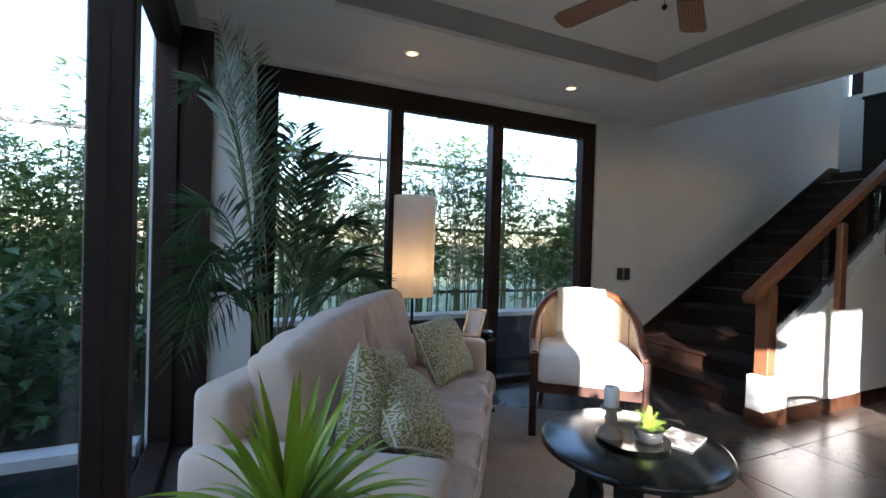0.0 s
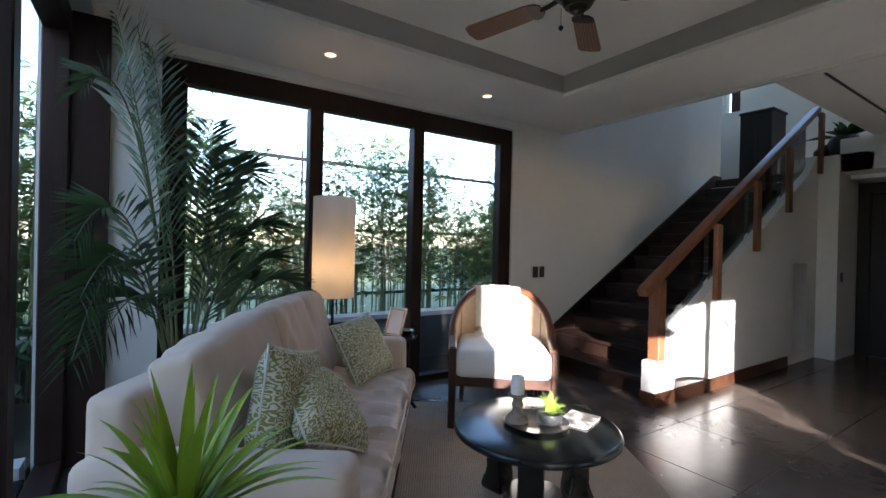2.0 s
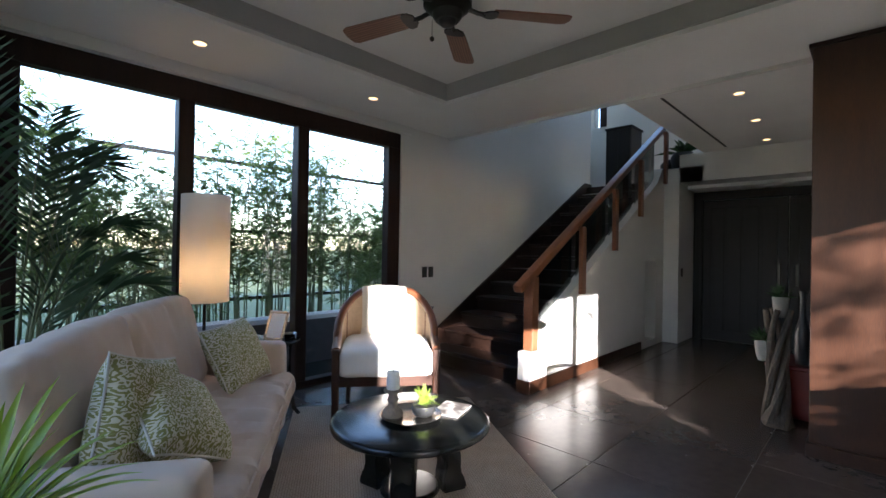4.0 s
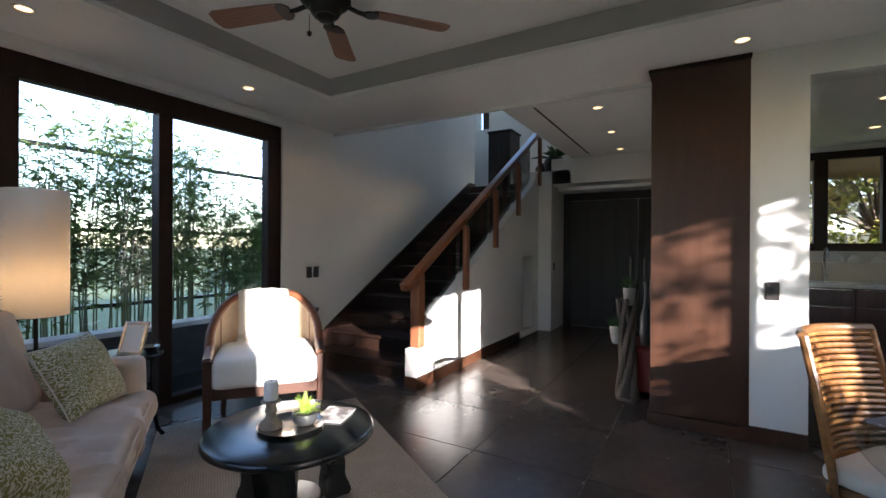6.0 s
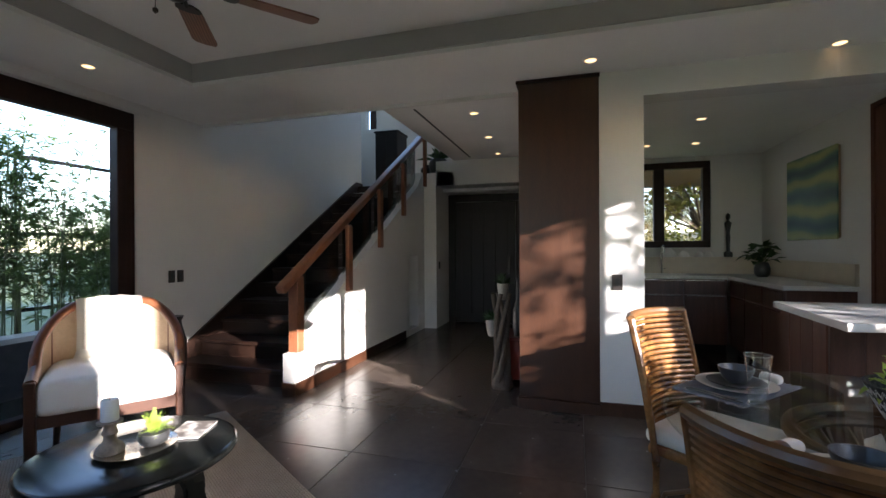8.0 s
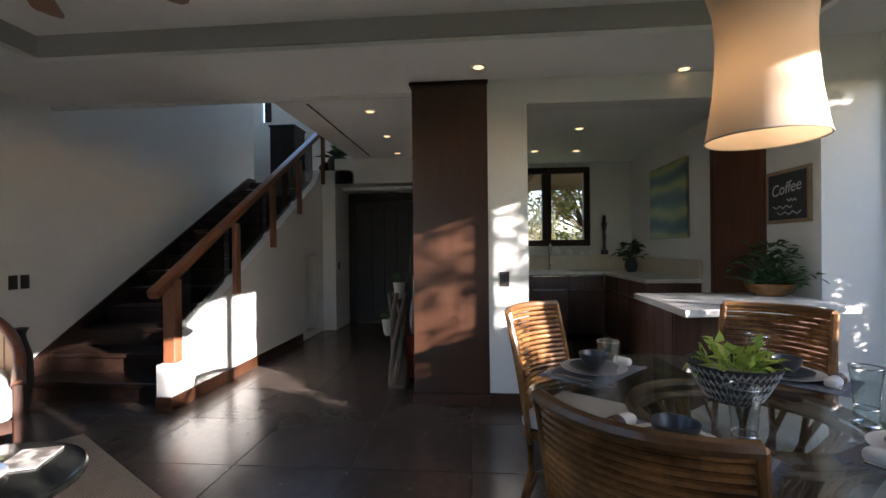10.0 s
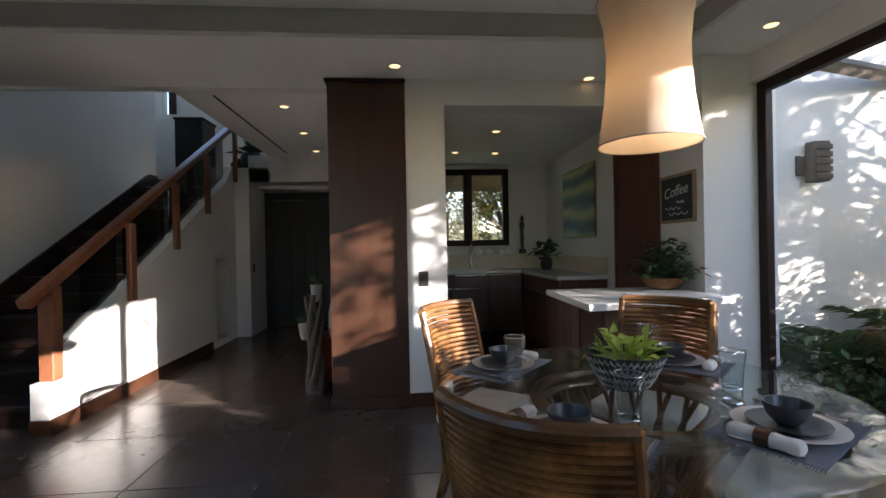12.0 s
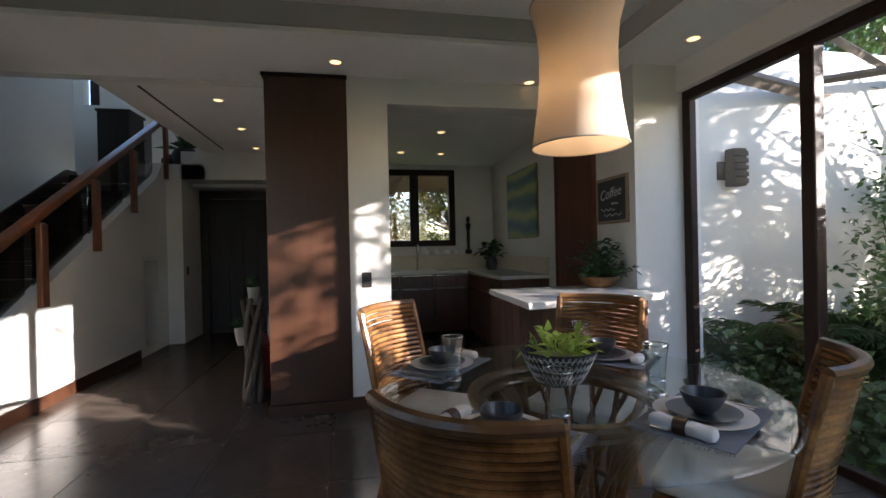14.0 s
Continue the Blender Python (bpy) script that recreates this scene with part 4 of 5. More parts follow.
def place_setting(a, r, seed):
    """Mat, plates, bowl, napkin and cutlery before the chair at angle a; local +y points to the sitter."""
    q = random.Random(seed)
    m = polar(a, r, 0.7505)
    mat = thing("placemat", "blue grey woven placemat with fringed ends", "placemat", m, "placemats")
    part("cloth", soft_box(-0.19, 0.19, -0.13, 0.13, 0, 0.003, 0.001, 1), MAT, mat)
    bm = bmesh.new()
    for s in (-1, 1):
        for k in range(40):
            y = -0.128 + 0.256 * k / 39
            e = q.uniform(0.016, 0.028)
            tube(bm, [(s * 0.189, y, 0.0016), (s * (0.19 + e), y + q.uniform(-0.005, 0.005), 0.0014)], 0.0013, 4)
    tagged(part("fringe", bm, MAT, mat), kind="stuff")
    big = thing("dinner_plate", "pale stoneware dinner plate on a mat", "plate", m @ pose(0, 0, 0.0035), "dinner plates")
    part("dish", lathe([(0.075, 0.0), (0.085, 0.002), (0.128, 0.014), (0.132, 0.017), (0.127, 0.017), (0.083, 0.006), (0.03, 0.005)], 40), STONEWARE, big, smooth=True)
    small = thing("side_plate", "dark stoneware plate on the dinner plate", "plate", m @ pose(0, 0, 0.0105), "side plates")
    part("dish", lathe([(0.055, 0.0), (0.062, 0.002), (0.094, 0.013), (0.097, 0.016), (0.093, 0.016), (0.060, 0.006), (0.02, 0.005)], 36), DARKWARE, small, smooth=True)
    bowl = thing("bowl", "small dark ceramic bowl on the plates", "bowl", m @ pose(0, 0, 0.0170), "small bowls")
    part("dish", lathe([(0.022, 0.0), (0.027, 0.004), (0.046, 0.022), (0.057, 0.050), (0.0585, 0.060), (0.055, 0.059), (0.043, 0.024), (0.018, 0.010)], 32), DARKWARE, bowl, smooth=True)
    nap = thing("napkin", "rolled white napkin in a dark ring", "napkin", m @ pose(0.158, 0.0, 0.022, 0, 0, 86), "rolled napkins")
    part("roll", puff(0.17, 0.044, 0.036, 0.017, 8, 0.002, seed), NAPKIN, nap, smooth=True)
    part("ring", lathe([(0.024, -0.017), (0.0255, 0.0), (0.024, 0.017), (0.021, 0.017), (0.021, -0.017), (0.024, -0.017)], 20, pose(0, 0, 0, 0, 90, 0), closed=True), DARKLEG, nap, smooth=True)
    for x, kind in ((-0.155, "fork"), (0.165, "spoon"), (-0.175, "knife")):
        ob = thing(kind, "steel table " + kind + " on the placemat", kind, m @ pose(x, 0.0, 0.0032), "cutlery")
        bm = bmesh.new()
        tube(bm, [(0, 0.085, 0.003), (0, 0.03, 0.004), (0, -0.03, 0.003)], 0.0042, 6, 0.0028, flat=0.6)
        part("handle", bm, CHROME, ob, smooth=True)
        if kind == "spoon":
            part("scoop", puff(0.032, 0.05, 0.009, 0.0045, 6, m=pose(0, -0.052, 0.0045)), CHROME, ob, smooth=True)
        elif kind == "fork":
            for k in range(3):
                bm = bmesh.new()
                part("prong", tube(bm, [(0, -0.03, 0.003), ((k - 1) * 0.007, -0.045, 0.003), ((k - 1) * 0.007, -0.08, 0.004)], 0.0022, 5), CHROME, ob)
        else:
            part("cutting_edge", soft_box(-0.006, 0.006, -0.11, -0.028, 0.0015, 0.0035, 0.0008, 1), CHROME, ob)


for k, (a, r) in enumerate(((136, 0.52), (47, 0.52), (-47, 0.46), (-149, 0.455))):
    place_setting(a, r, k + 1)
for x, y in ((2.092, -1.004), (1.763, -1.625), (1.563, -1.184), (2.22, -1.60)):
    ob = thing("drinking_glass", "clear empty water glass on the table", "glass", pose(x, y, 0.7505), "water glasses")
    part("tumbler", lathe([(0.027, 0.0), (0.0295, 0.002), (0.0285, 0.05), (0.033, 0.11), (0.040, 0.165), (0.0385, 0.165), (0.0315, 0.11), (0.027, 0.05), (0.026, 0.014), (0.003, 0.012)], 28), DRINKGLASS, ob, smooth=True)
    for r, z, t in ((0.0393, 0.1655, 0.0021), (0.0285, 0.004, 0.004), (0.0285, 0.05, 0.0018)):
        bm = bmesh.new()
        part("rim", tube(bm, [(r * math.cos(math.pi * k / 16), r * math.sin(math.pi * k / 16), z) for k in range(33)], t, 6), GLASSRIM, ob, smooth=True)

basket = thing("table_basket", "black and white woven basket with bright leaves", "planter", pose(1.95, -1.365, 0.7505))
part("basket_bowl", lathe([(0.055, 0.0), (0.07, 0.005), (0.10, 0.05), (0.127, 0.10), (0.140, 0.13), (0.134, 0.13), (0.098, 0.055), (0.05, 0.02)], 40), BASKETW, basket, smooth=True)
part("soil", lathe([(0.104, 0.098), (0.06, 0.106), (0.02, 0.108)], 24), TERRA, basket)
for lo, hi, flip in ((0.014, 0.030, 0), (0.034, 0.050, 1), (0.042, 0.058, 1), (0.064, 0.082, 0), (0.072, 0.090, 0), (0.097, 0.114, 1), (0.104, 0.121, 1)):
    bm = bmesh.new()
    pts = []
    for k in range(81):
        z = (lo, hi)[(k + flip) % 2]
        r = 0.0715 + 0.0675 * ((z - 0.005) / 0.125) ** 0.78 + 0.0012
        pts.append((r * math.cos(math.pi * k / 40), r * math.sin(math.pi * k / 40), z))
    part("weave_strand", tube(bm, pts, 0.0011, 4), NAPKIN, basket)
for k in range(76):
    a, t = rnd.uniform(0, 6.283), rnd.uniform(0.2, 1.5)
    ln = rnd.uniform(0.02, 0.085)
    base = Vector((0.075 * math.cos(a) * rnd.random(), 0.075 * math.sin(a) * rnd.random(), 0.112))
    d = Vector((math.cos(a) * math.sin(t), math.sin(a) * math.sin(t), math.cos(t)))
    c = base + d * ln
    w = rnd.uniform(0.015, 0.024)
    bm = bmesh.new()
    sd = d.cross(Vector((0, 0, 1))).normalized() * w
    fw = (d + Vector((rnd.uniform(-0.6, 0.6), rnd.uniform(-0.6, 0.6), rnd.uniform(-1.1, 0.2)))).normalized() * w * 1.1
    up = sd.cross(fw).normalized() * w * 0.3
    vs = [bm.verts.new(c + v) for v in (Vector(), fw * 0.5 - sd * 0.9 + up, fw * 1.2 - sd * 0.6 + up * 0.5, fw * 2.0 - up, fw * 1.2 + sd * 0.6 + up * 0.5, fw * 0.5 + sd * 0.9 + up, fw * 1.0)]
    for i in range(6):
        if i < 5:
            bm.faces.new((vs[6], vs[i], vs[i + 1]))
    bm.faces.new((vs[6], vs[5], vs[0]))
    tube(bm, [base, c], 0.002, 4)
    part("leaf", bm, LEAFLIGHT, basket, smooth=True)

PENDSHADE = material("warm beige shade fabric", (0.68, 0.59, 0.47), 0.9, second=(0.63, 0.54, 0.43), scale=4, bump=0.1, bump_scale=300, through=0.45)
pend = thing("pendant_lamp", "hourglass fabric pendant lamp over the dining table, lit", "pendant lamp", pose(1.90, -1.44, 0))
profile = [(0.166, 1.600), (0.156, 1.66), (0.143, 1.75), (0.135, 1.85), (0.134, 1.93), (0.142, 2.02), (0.163, 2.10)]
shade = part("shade", lathe(profile + [(r - 0.003, z) for r, z in profile[::-1]] + [profile[0]], 56, closed=True), PENDSHADE, pend, smooth=True)
for r, z in ((0.166, 1.600), (0.163, 2.10)):
    bm = bmesh.new()
    part("rim", tube(bm, [(r * math.cos(2 * math.pi * k / 48), r * math.sin(2 * math.pi * k / 48), z) for k in range(49)], 0.003, 6), TERRA, shade)
bm = bmesh.new()
part("cord", tube(bm, [(0, 0, 1.90), (0, 0, 2.76)], 0.004, 6), BLACKMETAL, pend)
part("ceiling_rose", lathe([(0.05, 2.755), (0.055, 2.765), (0.055, 2.779)], 24), BRASS, pend, smooth=True)
part("bulb", lathe([(0.012, 1.90), (0.03, 1.87), (0.033, 1.83), (0.015, 1.80)], 16), BULB, pend, smooth=True)
for k in range(3):
    bm = bmesh.new()
    part("shade_arm", tube(bm, [(0, 0, 2.05), (0.155 * math.cos(2.1 * k), 0.155 * math.sin(2.1 * k), 2.08)], 0.003, 5), BLACKMETAL, pend)
glow2 = new("pendant_light", bpy.data.lights.new("pendant_light", "POINT"))
glow2.data.energy, glow2.data.color, glow2.data.shadow_soft_size = 0.42, (1.0, 0.76, 0.48), 0.05
glow2.parent = pend
glow2.matrix_basis = pose(0, 0, 1.75)

# ---- kitchen island and cabinets ----
island = thing("kitchen_island", "walnut kitchen island under a pale counter", "kitchen island")
for k in range(6):
    part("board", soft_box(3.25, 3.27, -2.66 + k * 0.157, -2.66 + (k + 1) * 0.157 - 0.004, 0.0, 0.868, 0.002, 1), CABINET, island)
for k in range(4):
    part("board", soft_box(3.275 + k * 0.143, 3.275 + (k + 1) * 0.143 - 0.004, -1.735, -1.715, 0.0, 0.868, 0.002, 1), CABINET, island)
part("carcass", boxes((3.272, 3.845, -2.66, -1.737, 0.001, 0.867)), CABINET, island)
counter = thing("island_counter", "pale quartz counter slab on the kitchen island", "counter")
bm = bmesh.new()
prism(bm, [(2.94, -1.65), (3.12, -2.69), (3.88, -2.69), (3.88, -1.69)], 0.869, 0.91)
bmesh.ops.bevel(bm, geom=bm.edges[:], offset=0.004, segments=2, affect="EDGES")
part("slab", bm, QUARTZ, counter)


def base_unit(x0, x1, y0, y1, face, drawers):
    """A kitchen base unit; face: 'x' fronts look to -x, 'y' to +y."""
    ob = thing("base_cabinet", "walnut kitchen base cabinet with flat fronts", "cabinet", None, "kitchen base cabinets")
    part("body", boxes((x0 + 0.022, x1, y0, y1 - (0.022 if face == "y" else 0), 0.10, 0.888)) if face == "x" else boxes((x0, x1, y0, y1 - 0.022, 0.10, 0.888)), CABINET, ob)
    part("kick_board", boxes((x0 + 0.07, x1 - 0.02, y0 + 0.002, y1 - 0.07, 0.0, 0.099)), BLACKMETAL, ob)
    rows = ((0.105, 0.70), (0.706, 0.885)) if drawers else ((0.105, 0.885),)
    for z0, z1 in rows:
        if face == "x":
            front = part("door" if z0 < 0.5 else "drawer", soft_box(x0, x0 + 0.020, y0 + 0.003, y1 - 0.003, z0, z1, 0.002, 1), CABINET, ob)
            part("handle", soft_box(x0 - 0.012, x0 - 0.001, y0 + 0.03, y1 - 0.03, z1 - 0.018, z1 - 0.008, 0.002, 1), CHROME, front)
        else:
            front = part("door" if z0 < 0.5 else "drawer", soft_box(x0 + 0.003, x1 - 0.003, y1 - 0.020, y1, z0, z1, 0.002, 1), CABINET, ob)
            part("handle", soft_box(x0 + 0.03, x1 - 0.03, y1 + 0.001, y1 + 0.012, z1 - 0.018, z1 - 0.008, 0.002, 1), CHROME, front)


for y0 in (-1.22, -1.69, -2.16):
    base_unit(6.45, 7.045, y0, y0 + 0.468, "x", True)
for x0 in (5.02, 5.50, 5.98):
    base_unit(x0, x0 + 0.468, -2.715, -2.18, "y", True)
ctr = thing("kitchen_counter", "pale quartz kitchen counter with a sink cut in", "counter")
part("slab_side", soft_box(4.98, 7.045, -2.718, -2.16, 0.89, 0.93, 0.004, 1), QUARTZ, ctr)
part("slab_back_near", soft_box(6.42, 7.045, -2.157, -1.80, 0.89, 0.93, 0.004, 1), QUARTZ, ctr)
part("slab_back_far", soft_box(6.42, 7.045, -1.16, -0.752, 0.89, 0.93, 0.004, 1), QUARTZ, ctr)
part("slab_front", soft_box(6.42, 6.53, -1.80, -1.16, 0.89, 0.93, 0.004, 1), QUARTZ, ctr)
part("slab_rear", soft_box(6.88, 7.045, -1.80, -1.16, 0.89, 0.93, 0.004, 1), QUARTZ, ctr)
part("sink_bowl", boxes((6.53, 6.88, -1.80, -1.16, 0.889, 0.893)), CHROME, ctr)
splash = tagged(thing("backsplash", "cream stone backsplash with a ledge", "backsplash"), kind="structure")
part("panel", boxes((6.92, 7.048, -2.70, -0.752, 0.931, 1.12), (5.0, 6.92, -2.718, -2.69, 0.931, 1.12)), CREAM, splash)
part("ledge", soft_box(6.90, 7.048, -2.715, -0.752, 1.121, 1.145, 0.003, 1), CREAM, splash)
faucet = thing("kitchen_faucet", "chrome gooseneck faucet at the sink", "faucet")
bm = bmesh.new()
tube(bm, [(6.89, -1.52, 0.93), (6.89, -1.52, 1.20), (6.87, -1.52, 1.27), (6.81, -1.52, 1.30), (6.75, -1.52, 1.27), (6.74, -1.52, 1.20)], 0.013, 10)
part("spout", bm, CHROME, faucet, smooth=True)
part("lever", soft_box(6.88, 6.90, -1.57, -1.535, 0.99, 1.005, 0.004, 1), CHROME, faucet)
for y, z, r in ((-1.62, 1.1455, 0.09), (-1.80, 1.1455, 0.065), (-1.98, 1.1455, 0.055), (-2.09, 1.1455, 0.055)):
    ob = thing("upturned_bowl", "white china bowl upturned on the ledge", "bowl", pose(6.97, y, z), "white china on the ledge")
    part("dish", lathe([(r * 0.98, 0.0), (r, 0.01), (r * 0.85, r * 0.7), (r * 0.4, r * 1.15), (r * 0.38, r * 1.25), (r * 0.2, r * 1.2)], 28), WAX, ob, smooth=True)
statue = tagged(part("statue", lathe([(0.05, 0.0), (0.05, 0.06), (0.02, 0.075), (0.022, 0.16), (0.026, 0.26), (0.018, 0.31), (0.034, 0.40), (0.04, 0.44), (0.013, 0.465), (0.014, 0.48), (0.026, 0.505), (0.024, 0.54), (0.008, 0.56)], 16, pose(6.96, -2.31, 1.1455)), DARKPOT, smooth=True), "slender dark carved statue on the kitchen ledge", "statue")


def pothos(name, label, m, pot_bm, pot_mat, spread, count, size, height, mat):
    ob = thing(name, label, "plant", m)
    part("pot", pot_bm, pot_mat, ob, smooth=True)
    bm_rows = []
    for k in range(count):
        a, t = rnd.uniform(0, 6.283), rnd.uniform(0.0, 1.4)
        ln = spread * rnd.uniform(0.4, 1.0)
        d = Vector((math.cos(a) * math.sin(t), math.sin(a) * math.sin(t), math.cos(t) * 1.1 - 0.1))
        p = Vector((0, 0, height)) + d * ln
        tip = p + Vector((math.cos(a + rnd.uniform(-1, 1)), math.sin(a + rnd.uniform(-1, 1)), rnd.uniform(-0.7, 0.6))).normalized() * size
        sd = (tip - p).cross(Vector((rnd.uniform(-.4, .4), rnd.uniform(-.4, .4), 1))).normalized() * size * 0.36
        bm_rows.append((p, tip, sd, (0, 0, size * 0.12)))
        bm_rows.append((Vector((0, 0, height)), p, sd * 0.05, (0, 0, 0.01)))
    fol = new("foliage", leaf_mesh("foliage", bm_rows, mat))
    fol.parent = ob
    return ob


pothos("island_plant", "leafy green plant in a wide dark bowl on the island", pose(3.69, -2.545, 0.9105), lathe([(0.09, 0.0), (0.12, 0.02), (0.155, 0.07), (0.16, 0.085), (0.15, 0.085), (0.1, 0.05)], 32), RATTAN, 0.30, 170, 0.07, 0.08, LEAFPALM)
pothos("counter_plant", "small leafy plant in a dark pot on the counter", pose(6.30, -2.46, 0.9305), lathe([(0.05, 0.0), (0.075, 0.03), (0.08, 0.10), (0.06, 0.16), (0.05, 0.17), (0.045, 0.16)], 24), DARKPOT, 0.22, 40, 0.12, 0.16, LEAFPALM)

DULLDOOR = material("dull reddish door veneer", (0.12, 0.048, 0.030), 0.75, second=(0.17, 0.07, 0.045), scale=5, stretch=(6, 6, 0.45), bump=0.05, grain=0.4)
DULLDOOR.node_tree.nodes["Principled BSDF"].inputs["Specular IOR Level"].default_value = 0.15
tall = thing("tall_cabinet_door", "tall reddish brown wooden door in the kitchen wall", "door")
part("door_leaf", soft_box(4.05, 4.73, -2.72, -2.69, 0.0, 2.36, 0.004, 1), DULLDOOR, tall)
part("door_frame", boxes((4.01, 4.048, -2.72, -2.68, 0, 2.40), (4.732, 4.77, -2.72, -2.68, 0, 2.40), (4.048, 4.732, -2.72, -2.68, 2.362, 2.40)), DULLDOOR, tall)


PALEWOOD = material("pale frame wood", (0.35, 0.24, 0.14), 0.6, scale=8, grain=0.3)


def art_material():
    m = material("painted green waves", (0.2, 0.3, 0.2), 0.6)
    n, l = m.node_tree.nodes, m.node_tree.links
    co, w, r = n.new("ShaderNodeTexCoord"), n.new("ShaderNodeTexWave"), n.new("ShaderNodeValToRGB")
    w.bands_direction = "Z"
    w.inputs["Scale"].default_value, w.inputs["Distortion"].default_value, w.inputs["Detail"].default_value, w.inputs["Detail Scale"].default_value = 1.3, 5.0, 2.0, 0.8
    l.new(co.outputs["Object"], w.inputs["Vector"])
    l.new(w.outputs["Fac"], r.inputs[0])
    e = r.color_ramp.elements
    e[0].position, e[0].color = 0.0, (0.035, 0.09, 0.10, 1)
    e[1].position, e[1].color = 1.0, (0.33, 0.36, 0.14, 1)
    k = e.new(0.5)
    k.color = (0.10, 0.20, 0.13, 1)
    l.new(r.outputs[0], n["Principled BSDF"].inputs["Base Color"])
    return m


painting = thing("wall_painting", "unframed green wave painting on the kitchen wall", "painting", pose(5.76, -2.72, 1.77))
part("canvas", soft_box(-0.50, 0.50, 0.022, 0.035, -0.43, 0.43, 0.003, 1), art_material(), painting)
part("stretcher", boxes((-0.49, 0.49, 0.001, 0.0215, -0.42, 0.42)), PALEWOOD, painting)

CHALK = material("chalk", (0.7, 0.7, 0.68), 0.95, scale=60, grain=0.4)
SLATE = material("chalkboard slate", (0.022, 0.024, 0.025), 0.8, second=(0.04, 0.042, 0.044), scale=6)
board = thing("chalkboard", "small wood framed chalkboard with white chalk writing", "chalkboard", pose(3.755, -2.72, 1.605, 0, 0, 180))
part("slate", boxes((-0.20, 0.20, -0.018, -0.004, -0.165, 0.165)), SLATE, board)
for b in ((-0.225, 0.225, 0.165, 0.19), (-0.225, 0.225, -0.19, -0.165), (-0.225, -0.20, -0.165, 0.165), (0.20, 0.225, -0.165, 0.165)):
    part("frame_side", soft_box(b[0], b[1], -0.024, -0.002, b[2], b[3], 0.003, 1), PALEWOOD, board)
txt = bpy.data.curves.new("writing", "FONT")
txt.body, txt.size, txt.extrude, txt.align_x, txt.shear = "Coffee", 0.115, 0.0008, "CENTER", 0.25
word = new("chalk_word", txt)
word.data.materials.append(CHALK)
word.parent = board
word.matrix_basis = pose(-0.01, -0.0195, 0.02, 90, 0, 0) @ pose(0, 0, 0, 0, 0, 6)
for k, (x, z, w) in enumerate(((0.05, -0.03, 0.10), (-0.05, -0.075, 0.20), (0.02, -0.12, 0.24))):
    bm = bmesh.new()
    tube(bm, [(x - w / 2 + w * i / 12, -0.0195, z + 0.010 * math.sin(i * 1.5 + k)) for i in range(13)], 0.0035, 5)
    part("chalk_stroke", bm, CHALK, board)

# ---- hall things ----
DRIFT = material("grey driftwood", (0.1800, 0.1375, 0.1000), 0.85, second=(0.0960, 0.0715, 0.0500), scale=14, stretch=(3, 3, 0.6), bump=0.4, bump_scale=50, grain=0.5)
RED = material("red lacquered chest", (0.22, 0.025, 0.012), 0.4, second=(0.15, 0.018, 0.01), scale=6)
stand = thing("driftwood_stand", "twisted grey driftwood plant stand beside the pillar", "plant stand", pose(4.47, 0.22, 0))
for k in range(5):
    bm = bmesh.new()
    a = k * 1.26
    pts = [(0.075 * math.cos(a + 3.2 * f) * (1.1 - 0.45 * math.sin(f * 3.14)) + 0.02 * math.sin(7 * f + k), 0.07 * math.sin(a + 3.2 * f) * (1.1 - 0.4 * math.sin(f * 3.14)), 0.86 * f) for f in [i / 14 for i in range(15)]]
    tube(bm, pts, 0.034, 8, 0.018)
    part("root", bm, DRIFT, stand, smooth=True)
part("foot", lathe([(0.09, 0.0), (0.10, 0.03), (0.07, 0.10), (0.05, 0.14)], 14), DRIFT, stand, smooth=True)
for x, y, z in ((0.02, -0.01, 0.80), (-0.02, 0.09, 0.47)):
    part("cup", lathe([(0.03, 0.0), (0.045, 0.05), (0.055, 0.15), (0.05, 0.15)], 18, pose(x, y, z)), TERRA, stand, smooth=True)
    rows = []
    for k in range(60):
        a, t = rnd.uniform(0, 6.28), rnd.uniform(0.1, 1.5)
        d = Vector((math.cos(a) * math.sin(t), math.sin(a) * math.sin(t), math.cos(t)))
        p = Vector((x, y, z + 0.14))
        rows.append((p, p + d * rnd.uniform(0.06, 0.13), d.cross(Vector((0.1, 0.2, 1))).normalized() * 0.008, (0, 0, 0.01)))
    fol = new("foliage", leaf_mesh("foliage", rows, LEAFPALM))
    fol.parent = stand
chest = thing("red_chest", "low red lacquered chest behind the pillar", "chest")
part("box_body", soft_box(4.62, 5.1, 0.0, 0.30, 0.03, 0.40, 0.008, 1), RED, chest)
part("lid", soft_box(4.60, 5.12, -0.01, 0.32, 0.402, 0.43, 0.006, 1), RED, chest)
for x, y in ((4.65, 0.03), (5.06, 0.03), (4.65, 0.27), (5.06, 0.27)):
    part("foot", boxes((x - 0.02, x + 0.02, y - 0.02, y + 0.02, 0, 0.03)), DARKLEG, chest)
vase = tagged(part("vase", lathe([(0.04, 0.0), (0.055, 0.08), (0.05, 0.24), (0.02, 0.36), (0.018, 0.50), (0.028, 0.56), (0.02, 0.55)], 20, pose(4.72, 0.10, 0.4305)), DARKPOT, smooth=True), "slim dark vase on the red chest", "vase")
niche = tagged(part("niche_urn", lathe([(0.07, 0.0), (0.085, 0.05), (0.11, 0.25), (0.10, 0.42), (0.05, 0.60), (0.045, 0.72), (0.06, 0.78), (0.04, 0.77)], 24, pose(6.75, 2.2, 0.0)), DARKPOT, smooth=True), "tall dark urn in the niche under the stairs", "urn")
